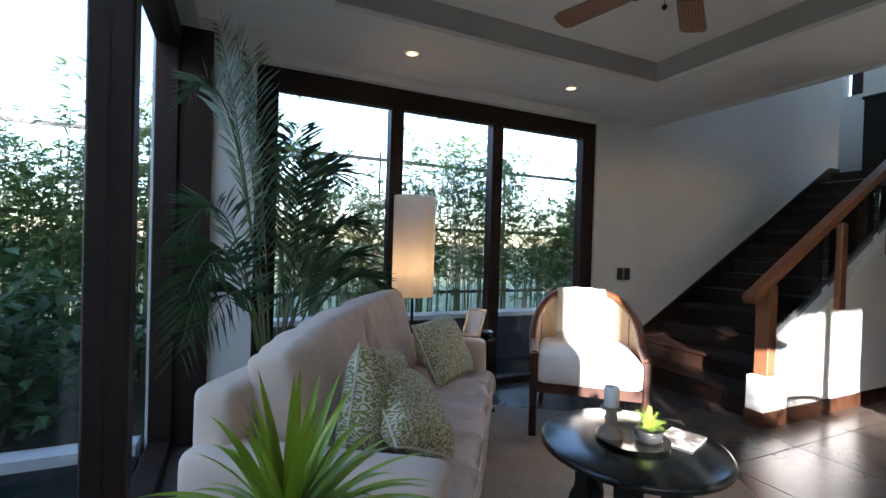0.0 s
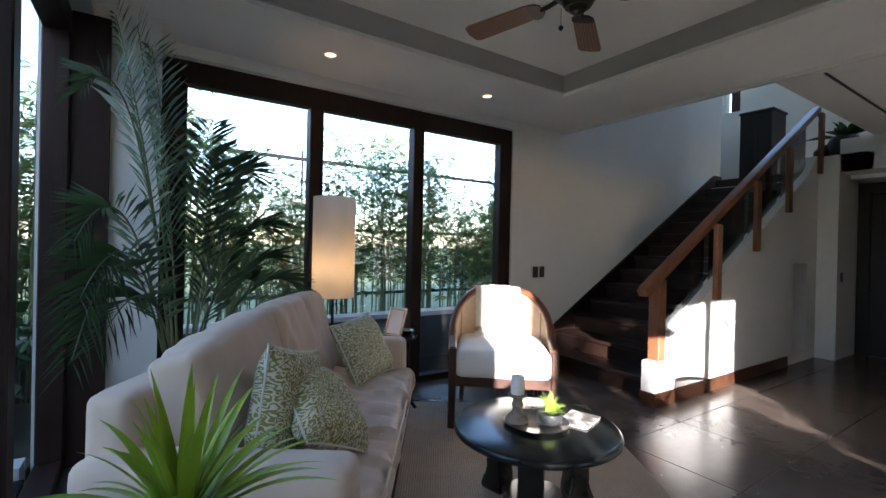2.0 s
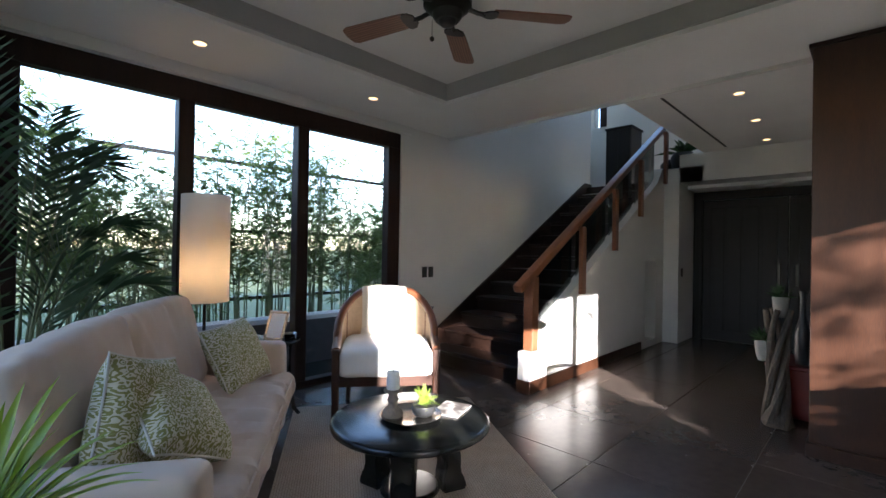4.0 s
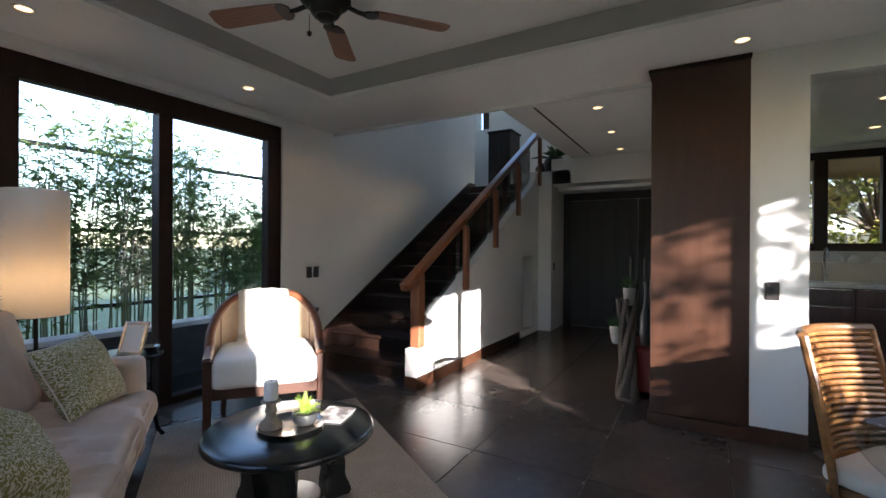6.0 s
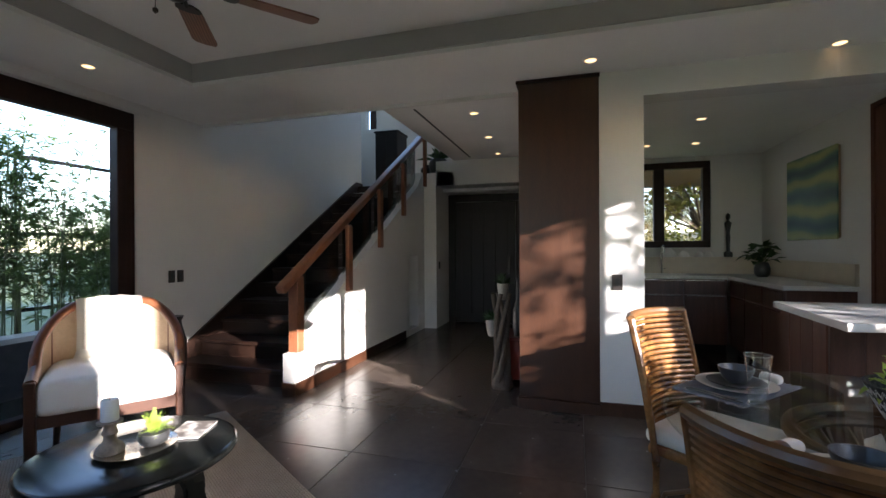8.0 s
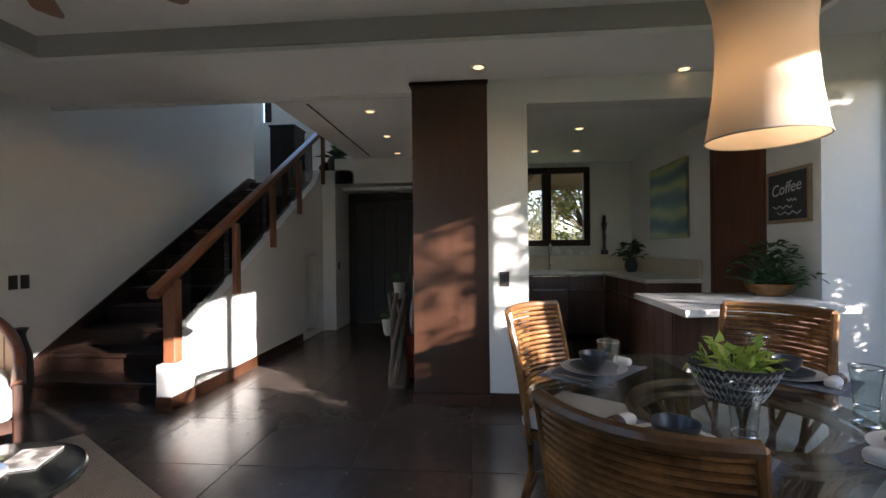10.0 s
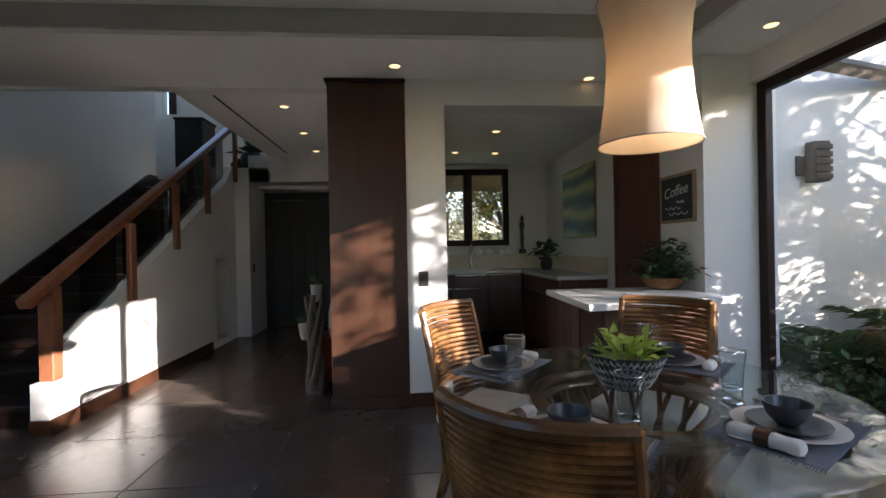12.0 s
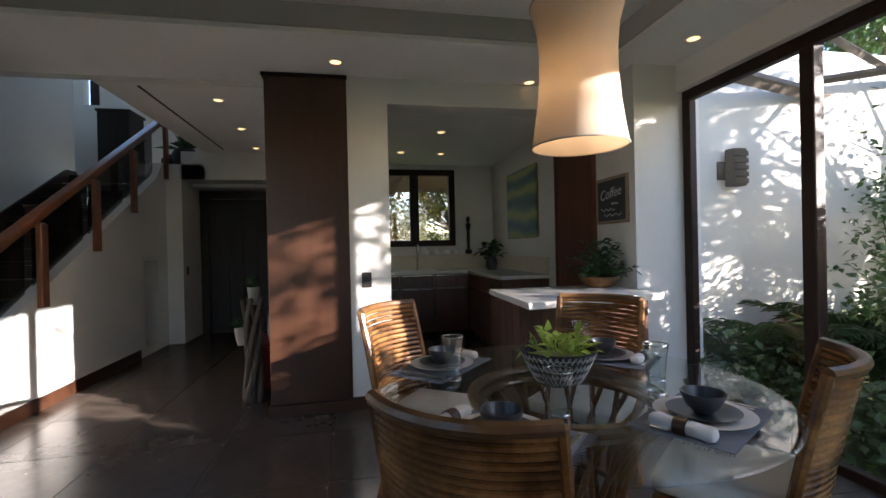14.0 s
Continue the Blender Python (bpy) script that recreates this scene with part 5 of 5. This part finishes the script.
urn = tagged(part("floor_urn", lathe([(0.06, 0.0), (0.075, 0.03), (0.10, 0.25), (0.095, 0.45), (0.06, 0.58), (0.055, 0.62), (0.075, 0.665), (0.05, 0.66)], 24, pose(3.63, 3.10, 0.0)), DARKPOT, smooth=True), "dark glazed floor urn behind the armchair", "urn")
cab = thing("landing_cabinet", "tall very dark wooden cabinet on the landing", "cabinet")
part("body", soft_box(8.35, 8.85, 2.83, 3.29, 2.409, 3.51, 0.008, 1), DOORWOOD, cab)
part("top", soft_box(8.33, 8.87, 2.81, 3.31, 3.512, 3.55, 0.006, 1), DOORWOOD, cab)
for y0 in (2.838, 3.062):
    part("door", soft_box(8.335, 8.349, y0, y0 + 0.220, 2.46, 3.48, 0.003, 1), DOORWOOD, cab)
lplant = thing("landing_plant", "dark leafy plant in a black pot on the wall top", "plant", pose(7.42, 1.72, 2.481))
part("pot", lathe([(0.10, 0.0), (0.15, 0.04), (0.165, 0.18), (0.13, 0.25), (0.12, 0.25)], 24), DARKPOT, lplant, smooth=True)
rows = []
for k in range(26):
    a, t, ln = rnd.uniform(0, 6.28), rnd.uniform(0.3, 1.4), rnd.uniform(0.3, 0.5)
    d = Vector((math.cos(a) * math.sin(t), math.sin(a) * math.sin(t), math.cos(t) * 0.5))
    p = Vector((0, 0, 0.24))
    rows.append((p, p + d * ln, d.cross(Vector((0, 0, 1))).normalized() * 0.03, (0, 0, 0.05)))
fol = new("foliage", leaf_mesh("foliage", rows, LEAFPALM))
fol.parent = lplant
for y, r in ((1.50, 0.10), (1.93, 0.09)):
    tagged(part("black_jar", lathe([(r * 0.7, 0.0), (r, 0.05), (r, 0.10), (r * 0.5, 0.15), (r * 0.55, 0.17), (r * 0.4, 0.165)], 20, pose(7.40, y, 2.481)), DARKPOT, smooth=True), "small black jar beside the landing plant", "jar")


# ---- indoor plants ----
def frond(origin, way, length, sag, leaflets, leaf_len, leaf_w, rows, stem_bm, r=0.006):
    """One feather leaf: an arching stem with paired leaflets, added to rows and stem_bm."""
    way = Vector(way).normalized()
    flat = Vector((way.x, way.y, 0))
    flat = flat.normalized() if flat.length > 1e-3 else Vector((1, 0, 0))
    pts = []
    for k in range(13):
        f = k / 12
        pts.append(Vector(origin) + way * length * f + flat * 0.18 * length * f * f - Vector((0, 0, sag * length * f ** 2.2)))
    tube(stem_bm, pts, r, 5, r * 0.3)
    for k in range(leaflets):
        f = 0.22 + 0.78 * k / (leaflets - 1)
        i = min(11, int(f * 12))
        p = pts[i].lerp(pts[i + 1], f * 12 - i)
        d = (pts[i + 1] - pts[i]).normalized()
        side = d.cross(Vector((0, 0, 1))).normalized()
        ll = leaf_len * (0.55 + 0.6 * math.sin(math.pi * min(1, f * 0.9)))
        for s in (-1, 1):
            tip = p + (side * s * 0.85 + d * 0.8 + Vector((0, 0, rnd.uniform(-0.75, -0.15)))).normalized() * ll * rnd.uniform(0.85, 1.1)
            w = (tip - p).cross(side * 0.3 + Vector((0, 0, 1))).normalized() * leaf_w
            rows.append((p, tip, w, (0, 0, 0.02 * ll / 0.2)))


palm = thing("areca_palm", "tall feathery areca palm in a pot behind the sofa", "palm", pose(0.46, 2.80, 0))
part("pot", lathe([(0.12, 0.0), (0.15, 0.02), (0.18, 0.30), (0.185, 0.34), (0.165, 0.34), (0.155, 0.30)], 28), DARKPOT, palm, smooth=True)
part("soil", lathe([(0.16, 0.30), (0.02, 0.305)], 20), BARK, palm)
# each leaf: where its stem bends and where its tip hangs, from the pot's foot
PALMS = [((-0.16, -0.02, 1.75), (-0.33, -0.08, 2.42)), ((-0.12, 0.05, 1.70), (-0.24, 0.06, 2.45)), ((-0.06, 0.04, 1.65), (-0.17, -0.04, 2.30)), ((-0.22, -0.12, 2.45), (-0.44, -0.32, 1.95)),
         ((-0.25, -0.30, 1.72), (-0.43, -0.55, 0.75)), ((-0.20, -0.35, 1.62), (-0.40, -0.62, 1.02)), ((-0.24, -0.22, 1.85), (-0.44, -0.45, 1.25)), ((-0.12, -0.30, 1.35), (-0.34, -0.56, 0.82)),
         ((0.32, 0.0, 1.20), (0.62, -0.02, 1.00)), ((0.28, 0.12, 1.25), (0.54, 0.14, 1.16)), ((0.20, 0.22, 2.02), (0.42, 0.32, 1.70)), ((0.08, 0.22, 1.75), (0.16, 0.34, 2.02)),
         ((0.26, 0.20, 1.55), (0.52, 0.26, 1.36)), ((0.12, 0.0, 1.30), (0.28, -0.04, 1.30)), ((0.14, 0.12, 1.15), (0.38, 0.28, 1.02)), ((0.16, 0.24, 1.80), (0.30, 0.36, 1.82))]


def palm_leaf(bend, tip, rows, stem_bm):
    """A feather leaf on a curve from the pot over the bend to the tip, its paired leaflets arching down."""
    a, b, c = Vector((bend[0] * 0.12, bend[1] * 0.12, 0.30)), Vector(bend), Vector(tip)
    pts = [a * (1 - f) ** 2 + b * 2 * f * (1 - f) + c * f * f for f in [k / 16 for k in range(17)]]
    tube(stem_bm, pts, 0.008, 6, 0.002)
    size = sum((q - p).length for p, q in zip(pts, pts[1:]))
    count = int(17 + 8 * size)
    for k in range(count):
        f = 0.34 + 0.66 * k / (count - 1)
        i = min(15, int(f * 16))
        p = pts[i].lerp(pts[i + 1], f * 16 - i)
        d = (pts[i + 1] - pts[i]).normalized()
        side = d.cross(Vector((0.08, 0.05, 1))).normalized()
        lift = side.cross(d)
        ln = 0.28 * (0.40 + 0.75 * math.sin(math.pi * min(1.0, 0.18 + (f - 0.34) * 1.15)))
        for sgn in (-1, 1):
            way = (side * sgn * 0.80 + d * rnd.uniform(0.65, 1.0) + lift * 0.22 + Vector((0, 0, rnd.uniform(-0.25, 0.05)))).normalized()
            end = p + way * ln * rnd.uniform(0.85, 1.1) - Vector((0, 0, 0.16 * ln))
            end.y = min(end.y, 0.52)
            end.x = max(end.x, -0.54)
            w = way.cross(lift + side * sgn * 0.4).normalized() * 0.0034
            rows.append((p, end, w, (0, 0, 0.07 * ln)))


for bend, tip in PALMS:
    rows, bm = [], bmesh.new()
    palm_leaf(bend, tip, rows, bm)
    part("stem", bm, STALK, palm, smooth=True)
    fol = new("frond", leaf_mesh("frond", rows, LEAFPALM))
    fol.parent = palm

spiky = thing("spiky_plant", "bright green spiky leaved plant in a pot by the sofa", "plant", pose(0.34, 0.76, 0))
part("pot", lathe([(0.10, 0.0), (0.12, 0.02), (0.14, 0.42), (0.145, 0.46), (0.13, 0.46), (0.12, 0.43)], 28), TERRA, spiky, smooth=True)
part("soil", lathe([(0.125, 0.43), (0.02, 0.435)], 20), BARK, spiky)
bm = bmesh.new()
part("trunk", tube(bm, [(0, 0, 0.42), (0.01, 0, 0.60), (0, 0.005, 0.72)], 0.016, 8, 0.012), BARK, spiky, smooth=True)
for k in range(66):
    a = k * 2.4 + rnd.uniform(-0.2, 0.2)
    t = 0.20 + 0.90 * (k % 11) / 10 + rnd.uniform(-0.1, 0.1)
    ln, w = rnd.uniform(0.27, 0.42), rnd.uniform(0.0100, 0.0140)
    d0 = Vector((math.cos(a) * math.sin(t), math.sin(a) * math.sin(t), math.cos(t)))
    sd = d0.cross(Vector((0, 0, 1))).normalized()
    bm = bmesh.new()
    prev = None
    for q in range(9):
        f = q / 8
        p = Vector((0, 0, 0.70 + 0.05 * (1 - t / 1.5))) + d0 * ln * f - Vector((0, 0, 0.15 * f * f * (0.3 + t)))
        ww = w * (math.sin(math.pi * (0.12 + 0.88 * f) ** 0.75) + 0.02)
        up = sd.cross(d0) * 0.35 * ww
        cur = [bm.verts.new(p - sd * ww + up), bm.verts.new(p), bm.verts.new(p + sd * ww + up)]
        if prev:
            bm.faces.new((prev[0], prev[1], cur[1], cur[0]))
            bm.faces.new((prev[1], prev[2], cur[2], cur[1]))
        prev = cur
    part("leaf", bm, LEAFSPIKE, spiky, smooth=True)

# ---- garden ----
PALECOPE = material("pale coping stone", (0.55, 0.55, 0.53), 0.8, second=(0.45, 0.45, 0.44), scale=6, bump=0.2)
structure("planter_wall", boxes((-5.0, 8.0, 4.55, 4.70, -0.14, 0.42)), DARKWARE, "low dark planter wall in the garden", "garden wall")
structure("planter_coping", boxes((-5.0, 8.0, 4.50, 4.74, 0.421, 0.47)), PALECOPE, "pale coping on the planter wall", "coping")
structure("garden_kerb", boxes((-5.0, -0.25, 2.985, 3.13, -0.14, 0.06)), PALECOPE, "pale garden kerb beside the window", "kerb")
fence = thing("garden_fence", "black metal garden fence behind the bamboo", "fence")
for x in range(-6, 9, 2):
    part("fence_post", boxes((x - 0.012, x + 0.012, 5.86, 5.88, -0.14, 2.5)), BLACKMETAL, fence)
for z in (0.55, 1.45, 2.36):
    part("fence_rail", boxes((-6.0, 8.0, 5.82, 5.858, z, z + 0.045)), BLACKMETAL, fence)


def bamboo(name, x0, x1, y0, y1, stems, seed):
    q = random.Random(seed)
    rows = []
    bm = bmesh.new()
    for k in range(stems):
        x, y = q.uniform(x0, x1), q.uniform(y0, y1)
        h = q.uniform(1.7, 2.5) + 0.35 * math.sin(x * 2.3 + seed) + (0.6 if q.random() < 0.10 else 0)
        lx, ly = q.uniform(-0.3, 0.3), q.uniform(-0.25, 0.25)
        tube(bm, [(x, y, -0.14), (x + lx * 0.15, y + ly * 0.15, h * 0.4), (x + lx * 0.5, y + ly * 0.5, h * 0.75), (x + lx, y + ly, h)], 0.009, 4, 0.003)
        for j in range(int(26 + 16 * q.random())):
            f = q.uniform(0.28, 1.0) ** 0.85
            p = Vector((x + lx * f * f, y + ly * f * f, h * f))
            a, r = q.uniform(0, 6.283), q.uniform(0.03, 0.30) * (1.25 - 0.8 * f)
            p = p + Vector((math.cos(a) * r, math.sin(a) * r, q.uniform(-0.05, 0.12)))
            for c in range(4):
                b = a + q.uniform(-1.0, 1.0)
                d = Vector((math.cos(b), math.sin(b), q.uniform(-0.8, 0.5))).normalized()
                ln = q.uniform(0.08, 0.16)
                rows.append((p, p + d * ln, d.cross(Vector((q.uniform(-.5, .5), q.uniform(-.5, .5), 1))).normalized() * 0.0105, (0, 0, 0.01)))
    ob = tagged(thing(name, "dense green bamboo hedge in the garden", "bamboo"), kind="stuff")
    tagged(part("stalks", bm, STALK, ob), kind="stuff")
    fol = new("foliage", leaf_mesh("foliage", rows, LEAFBAMBOO))
    fol.parent = ob
    tagged(fol, kind="stuff")


bamboo("bamboo_hedge", -0.4, 6.0, 4.8, 5.7, 300, 1)
bamboo("bamboo_hedge_side", -4.2, -0.4, 4.4, 6.0, 210, 2)


def shrub(name, label, cx, cy, rx, ry, z0, z1, count, leaf, seed, mat, cat="shrub"):
    """A leafy bush: branching stems and many small leaves in uneven clumps."""
    q = random.Random(seed)
    ob = thing(name, label, cat)
    bm, rows = bmesh.new(), []
    clumps = []
    for k in range(max(6, count // 90)):
        a, r = q.uniform(0, 6.283), math.sqrt(q.random())
        top = z0 + (z1 - z0) * q.uniform(0.25, 1.0)
        c = Vector((cx + rx * r * math.cos(a), cy + ry * r * math.sin(a), top))
        clumps.append(c)
        tube(bm, [(cx + rx * 0.5 * r * math.cos(a), cy + ry * 0.5 * r * math.sin(a), -0.14), c.lerp(Vector((cx, cy, top)), 0.3) - Vector((0, 0, 0.35 * (top - z0))), c], 0.014, 5, 0.004)
    for k in range(count):
        c = q.choice(clumps)
        p = c + Vector((q.gauss(0, 0.16), q.gauss(0, 0.16), q.gauss(-0.04, 0.15)))
        d = Vector((q.gauss(0, 1), q.gauss(0, 1), q.gauss(-0.1, 0.7))).normalized()
        rows.append((p, p + d * leaf * q.uniform(0.7, 1.2), d.cross(Vector((q.gauss(0, .5), q.gauss(0, .5), 1))).normalized() * leaf * 0.27, (0, 0, leaf * 0.1)))
    part("branches", bm, BARK, ob)
    fol = new("foliage", leaf_mesh("foliage", rows, mat))
    fol.parent = ob
    return ob


LEAFGOLD = material("yellowing tree leaf", (0.16, 0.19, 0.03), 0.5, second=(0.36, 0.22, 0.05), scale=0.9, mix=0.3, through=0.4)
LEAFSHRUB = material("shrub leaf", (0.04, 0.085, 0.018), 0.45, second=(0.075, 0.13, 0.032), scale=3, through=0.3)
# row out of view, its heights set to stop low sun at the windows
for k in range(9):
    x = -3.6 + 0.56 * k
    shrub("shade_shrub", "dense green shrub, added out of view to block low sun", x, -4.75 - 0.1 * (k % 3), 0.42, 0.40, 0.0, 2.22 if k < 5 else 2.0 if k < 7 else 1.75 if k == 7 else 1.5, 2600 if k < 5 else 5200, 0.10, 40 + k, LEAFSHRUB)
# the taller ones from x 1.4 to 2.9 are unseen, added to block sun
for k, (x, y, h) in enumerate(((1.40, -4.75, 1.75), (1.9, -4.7, 1.2), (2.7, -4.9, 0.8), (3.3, -5.2, 1.3), (3.9, -6.2, 1.9), (3.0, -6.6, 1.5), (4.9, -6.9, 2.2), (3.6, -5.9, 1.3), (4.4, -7.6, 2.0), (2.15, -4.85, 1.75), (2.4, -4.85, 2.75), (2.85, -5.0, 2.5), (2.29, -4.85, 3.04), (2.5, -4.3, 0.3), (2.2, -3.9, 0.3), (3.5, -3.75, 0.2))):
    shrub("low_shrub", "leafy shrub near the garden wall, some added unseen as sun screens", x, y, 0.40, 0.40, 0.0, h, 1100, 0.09, 70 + k, LEAFSHRUB)
for k, (x, y) in enumerate(((-1.2, 3.5), (-2.0, 3.3), (-0.75, 4.0), (-2.8, 3.8))):
    shrub("low_shrub", "dark leafy bed plant outside the side window", x, y, 0.40, 0.30, 0.0, 0.75, 700, 0.14, 90 + k, LEAFPALM)
for k, (x, y) in enumerate(((3.92, -4.25), (3.95, -5.0), (3.6, -5.6), (3.75, -4.65), (3.3, -5.0), (2.9, -5.5))):
    ob = thing("garden_palm", "low fan of dark palm leaves by the wall", "palm", pose(x, y, -0.14))
    rows, bm = [], bmesh.new()
    for j in range(18):
        a = j * 0.35 + k
        frond((0, 0, 0.05), (math.cos(a) * 0.6, math.sin(a) * 0.6, 0.9), rnd.uniform(0.85, 1.5), 0.32, 22, 0.26, 0.010, rows, bm)
    part("stems", bm, STALK, ob)
    fol = new("fronds", leaf_mesh("fronds", rows, LEAFPALM))
    fol.parent = ob


def tree(name, x, y, crown, rad, squash, count, leaf, seed, trunk_h, gap=None, mat=None, spread=0.27):
    """Tapered trunk, forking limbs and a loose crown of leaf clumps; gap thins a strip to let sun through."""
    q = random.Random(seed)
    ob = thing(name, "leafy garden tree with a loose crown; several are added only for shade", "tree")
    bm, rows, ends = bmesh.new(), [], []
    crown = Vector(crown)
    tube(bm, [(x, y, -0.14), (x + 0.05, y, trunk_h * 0.5), (x + 0.1, y + 0.05, trunk_h)], 0.11, 10, 0.07)
    for k in range(34):
        a, e = q.uniform(0, 6.283), q.uniform(-0.75, 1.2)
        rr = rad * q.uniform(0.35, 1.0)
        end = crown + Vector((math.cos(a) * math.cos(e) * rr, math.sin(a) * math.cos(e) * rr, math.sin(e) * rr * squash))
        b = Vector((x + 0.1, y + 0.05, trunk_h))
        mid = b.lerp(end, 0.5) + Vector((q.gauss(0, 0.2), q.gauss(0, 0.2), 0.25))
        tube(bm, [b, mid, end], 0.035, 6, 0.008)
        ends += [end, mid.lerp(end, 0.6)]
    part("trunk", bm, BARK, ob, smooth=True)
    for k in range(count):
        c = q.choice(ends)
        p = c + Vector((q.gauss(0, spread), q.gauss(0, spread), q.gauss(0, spread * 0.75)))
        if gap and abs(p.x - gap[0]) < gap[1] and p.z < gap[2] and q.random() < 0.8:
            continue
        d = Vector((q.gauss(0, 1), q.gauss(0, 1), q.gauss(-0.2, 0.7))).normalized()
        rows.append((p, p + d * leaf * q.uniform(0.7, 1.2), d.cross(Vector((q.gauss(0, .5), q.gauss(0, .5), 1))).normalized() * leaf * 0.25, (0, 0, leaf * 0.1)))
    fol = new("crown", leaf_mesh("crown", rows, mat or LEAFSHRUB))
    fol.parent = ob


# unseen tree added to dapple the pillar; its gap lets sun reach the wall stub
tree("garden_tree", 0.6, -9.2, (0.35, -8.6, 3.7), 2.0, 0.8, 4200, 0.14, 5, 2.2, (-0.55, 0.22, 4.2))
# unseen tree added to shade the wall end by the island
tree("garden_tree", 1.80, -6.9, (1.80, -6.5, 2.75), 0.80, 0.85, 4500, 0.11, 9, 1.6)
# two unseen trees added for leaf shadows on the garden wall
tree("garden_tree", 2.6, -8.4, (2.45, -7.9, 2.55), 0.95, 0.75, 700, 0.07, 12, 1.5)
tree("garden_tree", 3.0, -8.2, (2.95, -7.0, 2.2), 1.45, 0.9, 1500, 0.085, 31, 1.7)
# unseen narrow crowns added to shade the lower steps and the pillar's foot
tree("shade_tree", -2.75, -8.9, (-2.74, -8.6, 3.45), 0.26, 2.4, 1700, 0.09, 33, 2.2, spread=0.08)
tree("shade_tree", 0.36, -6.7, (0.38, -6.5, 2.08), 0.22, 1.4, 700, 0.07, 35, 1.6, spread=0.09)
tree("garden_tree", 6.6, -9.5, (6.4, -9.2, 4.6), 1.6, 0.8, 5000, 0.13, 6, 2.8)
for k, (x, y) in enumerate(((11.5, -3.2), (12.5, -0.4), (13, -6.0))):
    tree("garden_tree", x, y, (x, y, 2.6), 1.7, 0.8, 3500, 0.16, 16 + k, 1.6, None, LEAFGOLD)

for k, (x, y, h) in enumerate(((12.0, -2.4, 2.3), (12.3, -1.3, 2.5), (11.8, -3.3, 2.0), (12.2, -0.4, 2.2))):
    shrub("yard_shrub", "yellowing leafy shrub in the kitchen yard", x, y, 0.70, 0.60, 0.0, h, 1800, 0.15, 120 + k, LEAFGOLD)

sconce = thing("wall_lantern", "dark rusty slatted lantern on the garden wall", "wall lamp", pose(4.25, -4.2, 1.95))
part("back_plate", soft_box(-0.03, -0.001, -0.09, 0.05, -0.10, 0.08, 0.004, 1), BARK, sconce)
part("shade_box", soft_box(-0.15, -0.035, -0.16, -0.01, -0.17, 0.19, 0.008, 1), BARK, sconce)
for k in range(5):
    part("slat", soft_box(-0.165, -0.15, -0.165, -0.005, -0.15 + k * 0.066, -0.105 + k * 0.066, 0.003, 1), BARK, sconce)
pergola = thing("pergola", "timber pergola beams over the garden wall", "pergola")
for a, b, r in (((3.80, -3.75, 2.74), (4.9, -7.7, 2.74), 0.055), ((3.3, -4.1, 2.93), (4.35, -6.9, 2.93), 0.035), ((4.4, -5.0, 2.85), (2.9, -6.8, 2.85), 0.03)):
    bm = bmesh.new()
    part("beam", tube(bm, [a, b], r, 4, flat=1.4), BARK, pergola)
for x, y in ((4.85, -7.5), (3.05, -6.62)):
    part("post", boxes((x - 0.05, x + 0.05, y - 0.05, y + 0.05, -0.14, 2.80)), BARK, pergola)
# real slats, but carried out to x 11 and nearly closed to darken the kitchen
awning = thing("yard_awning", "reddish timber slat awning over the yard outside the kitchen window", "awning")
for y in (-3.2, -1.5, 0.3):
    part("rafter", soft_box(7.26, 11.0, y - 0.04, y + 0.04, 2.46, 2.56, 0.004, 1), CABINET, awning)
for y in (-3.2, 0.3):
    part("post", soft_box(10.85, 10.95, y - 0.05, y + 0.05, -0.14, 2.459, 0.004, 1), CABINET, awning)
for k in range(27):
    part("slat", soft_box(7.30 + k * 0.137, 7.432 + k * 0.137, -3.4, 0.5, 2.561, 2.585, 0.003, 1), CABINET, awning)
structure("kitchen_yard_wall", boxes((14.5, 14.7, -12, 8, -0.14, 1.7)), OUTWALL, "far pale yard wall", "wall")

# ---- floor tiles ----
SIZE = 0.70
tile_mesh = {}
floor_root = tagged(thing("floor", "dark polished brown floor tiles with thin joints", "floor"), kind="structure")
for i in range(13):
    for j in range(10):
        x0, x1 = max(-0.22, -0.58 + i * SIZE), min(8.2, -0.58 + (i + 1) * SIZE)
        y0, y1 = -3.28 + j * SIZE, min(3.59, -3.28 + (j + 1) * SIZE)
        w, d = round(x1 - x0, 3), round(y1 - y0, 3)
        if w < 0.01 or d < 0.01:
            continue
        if (w, d) not in tile_mesh:
            tile_mesh[w, d] = mesh_of("floor_tile", soft_box(0.0025, w - 0.0025, 0.0025, d - 0.0025, -0.010, 0.0, 0.0015, 1), TILE)
        ob = new("floor_tile", tile_mesh[w, d])
        ob.parent = floor_root
        ob.matrix_basis = pose(x0, y0, 0)
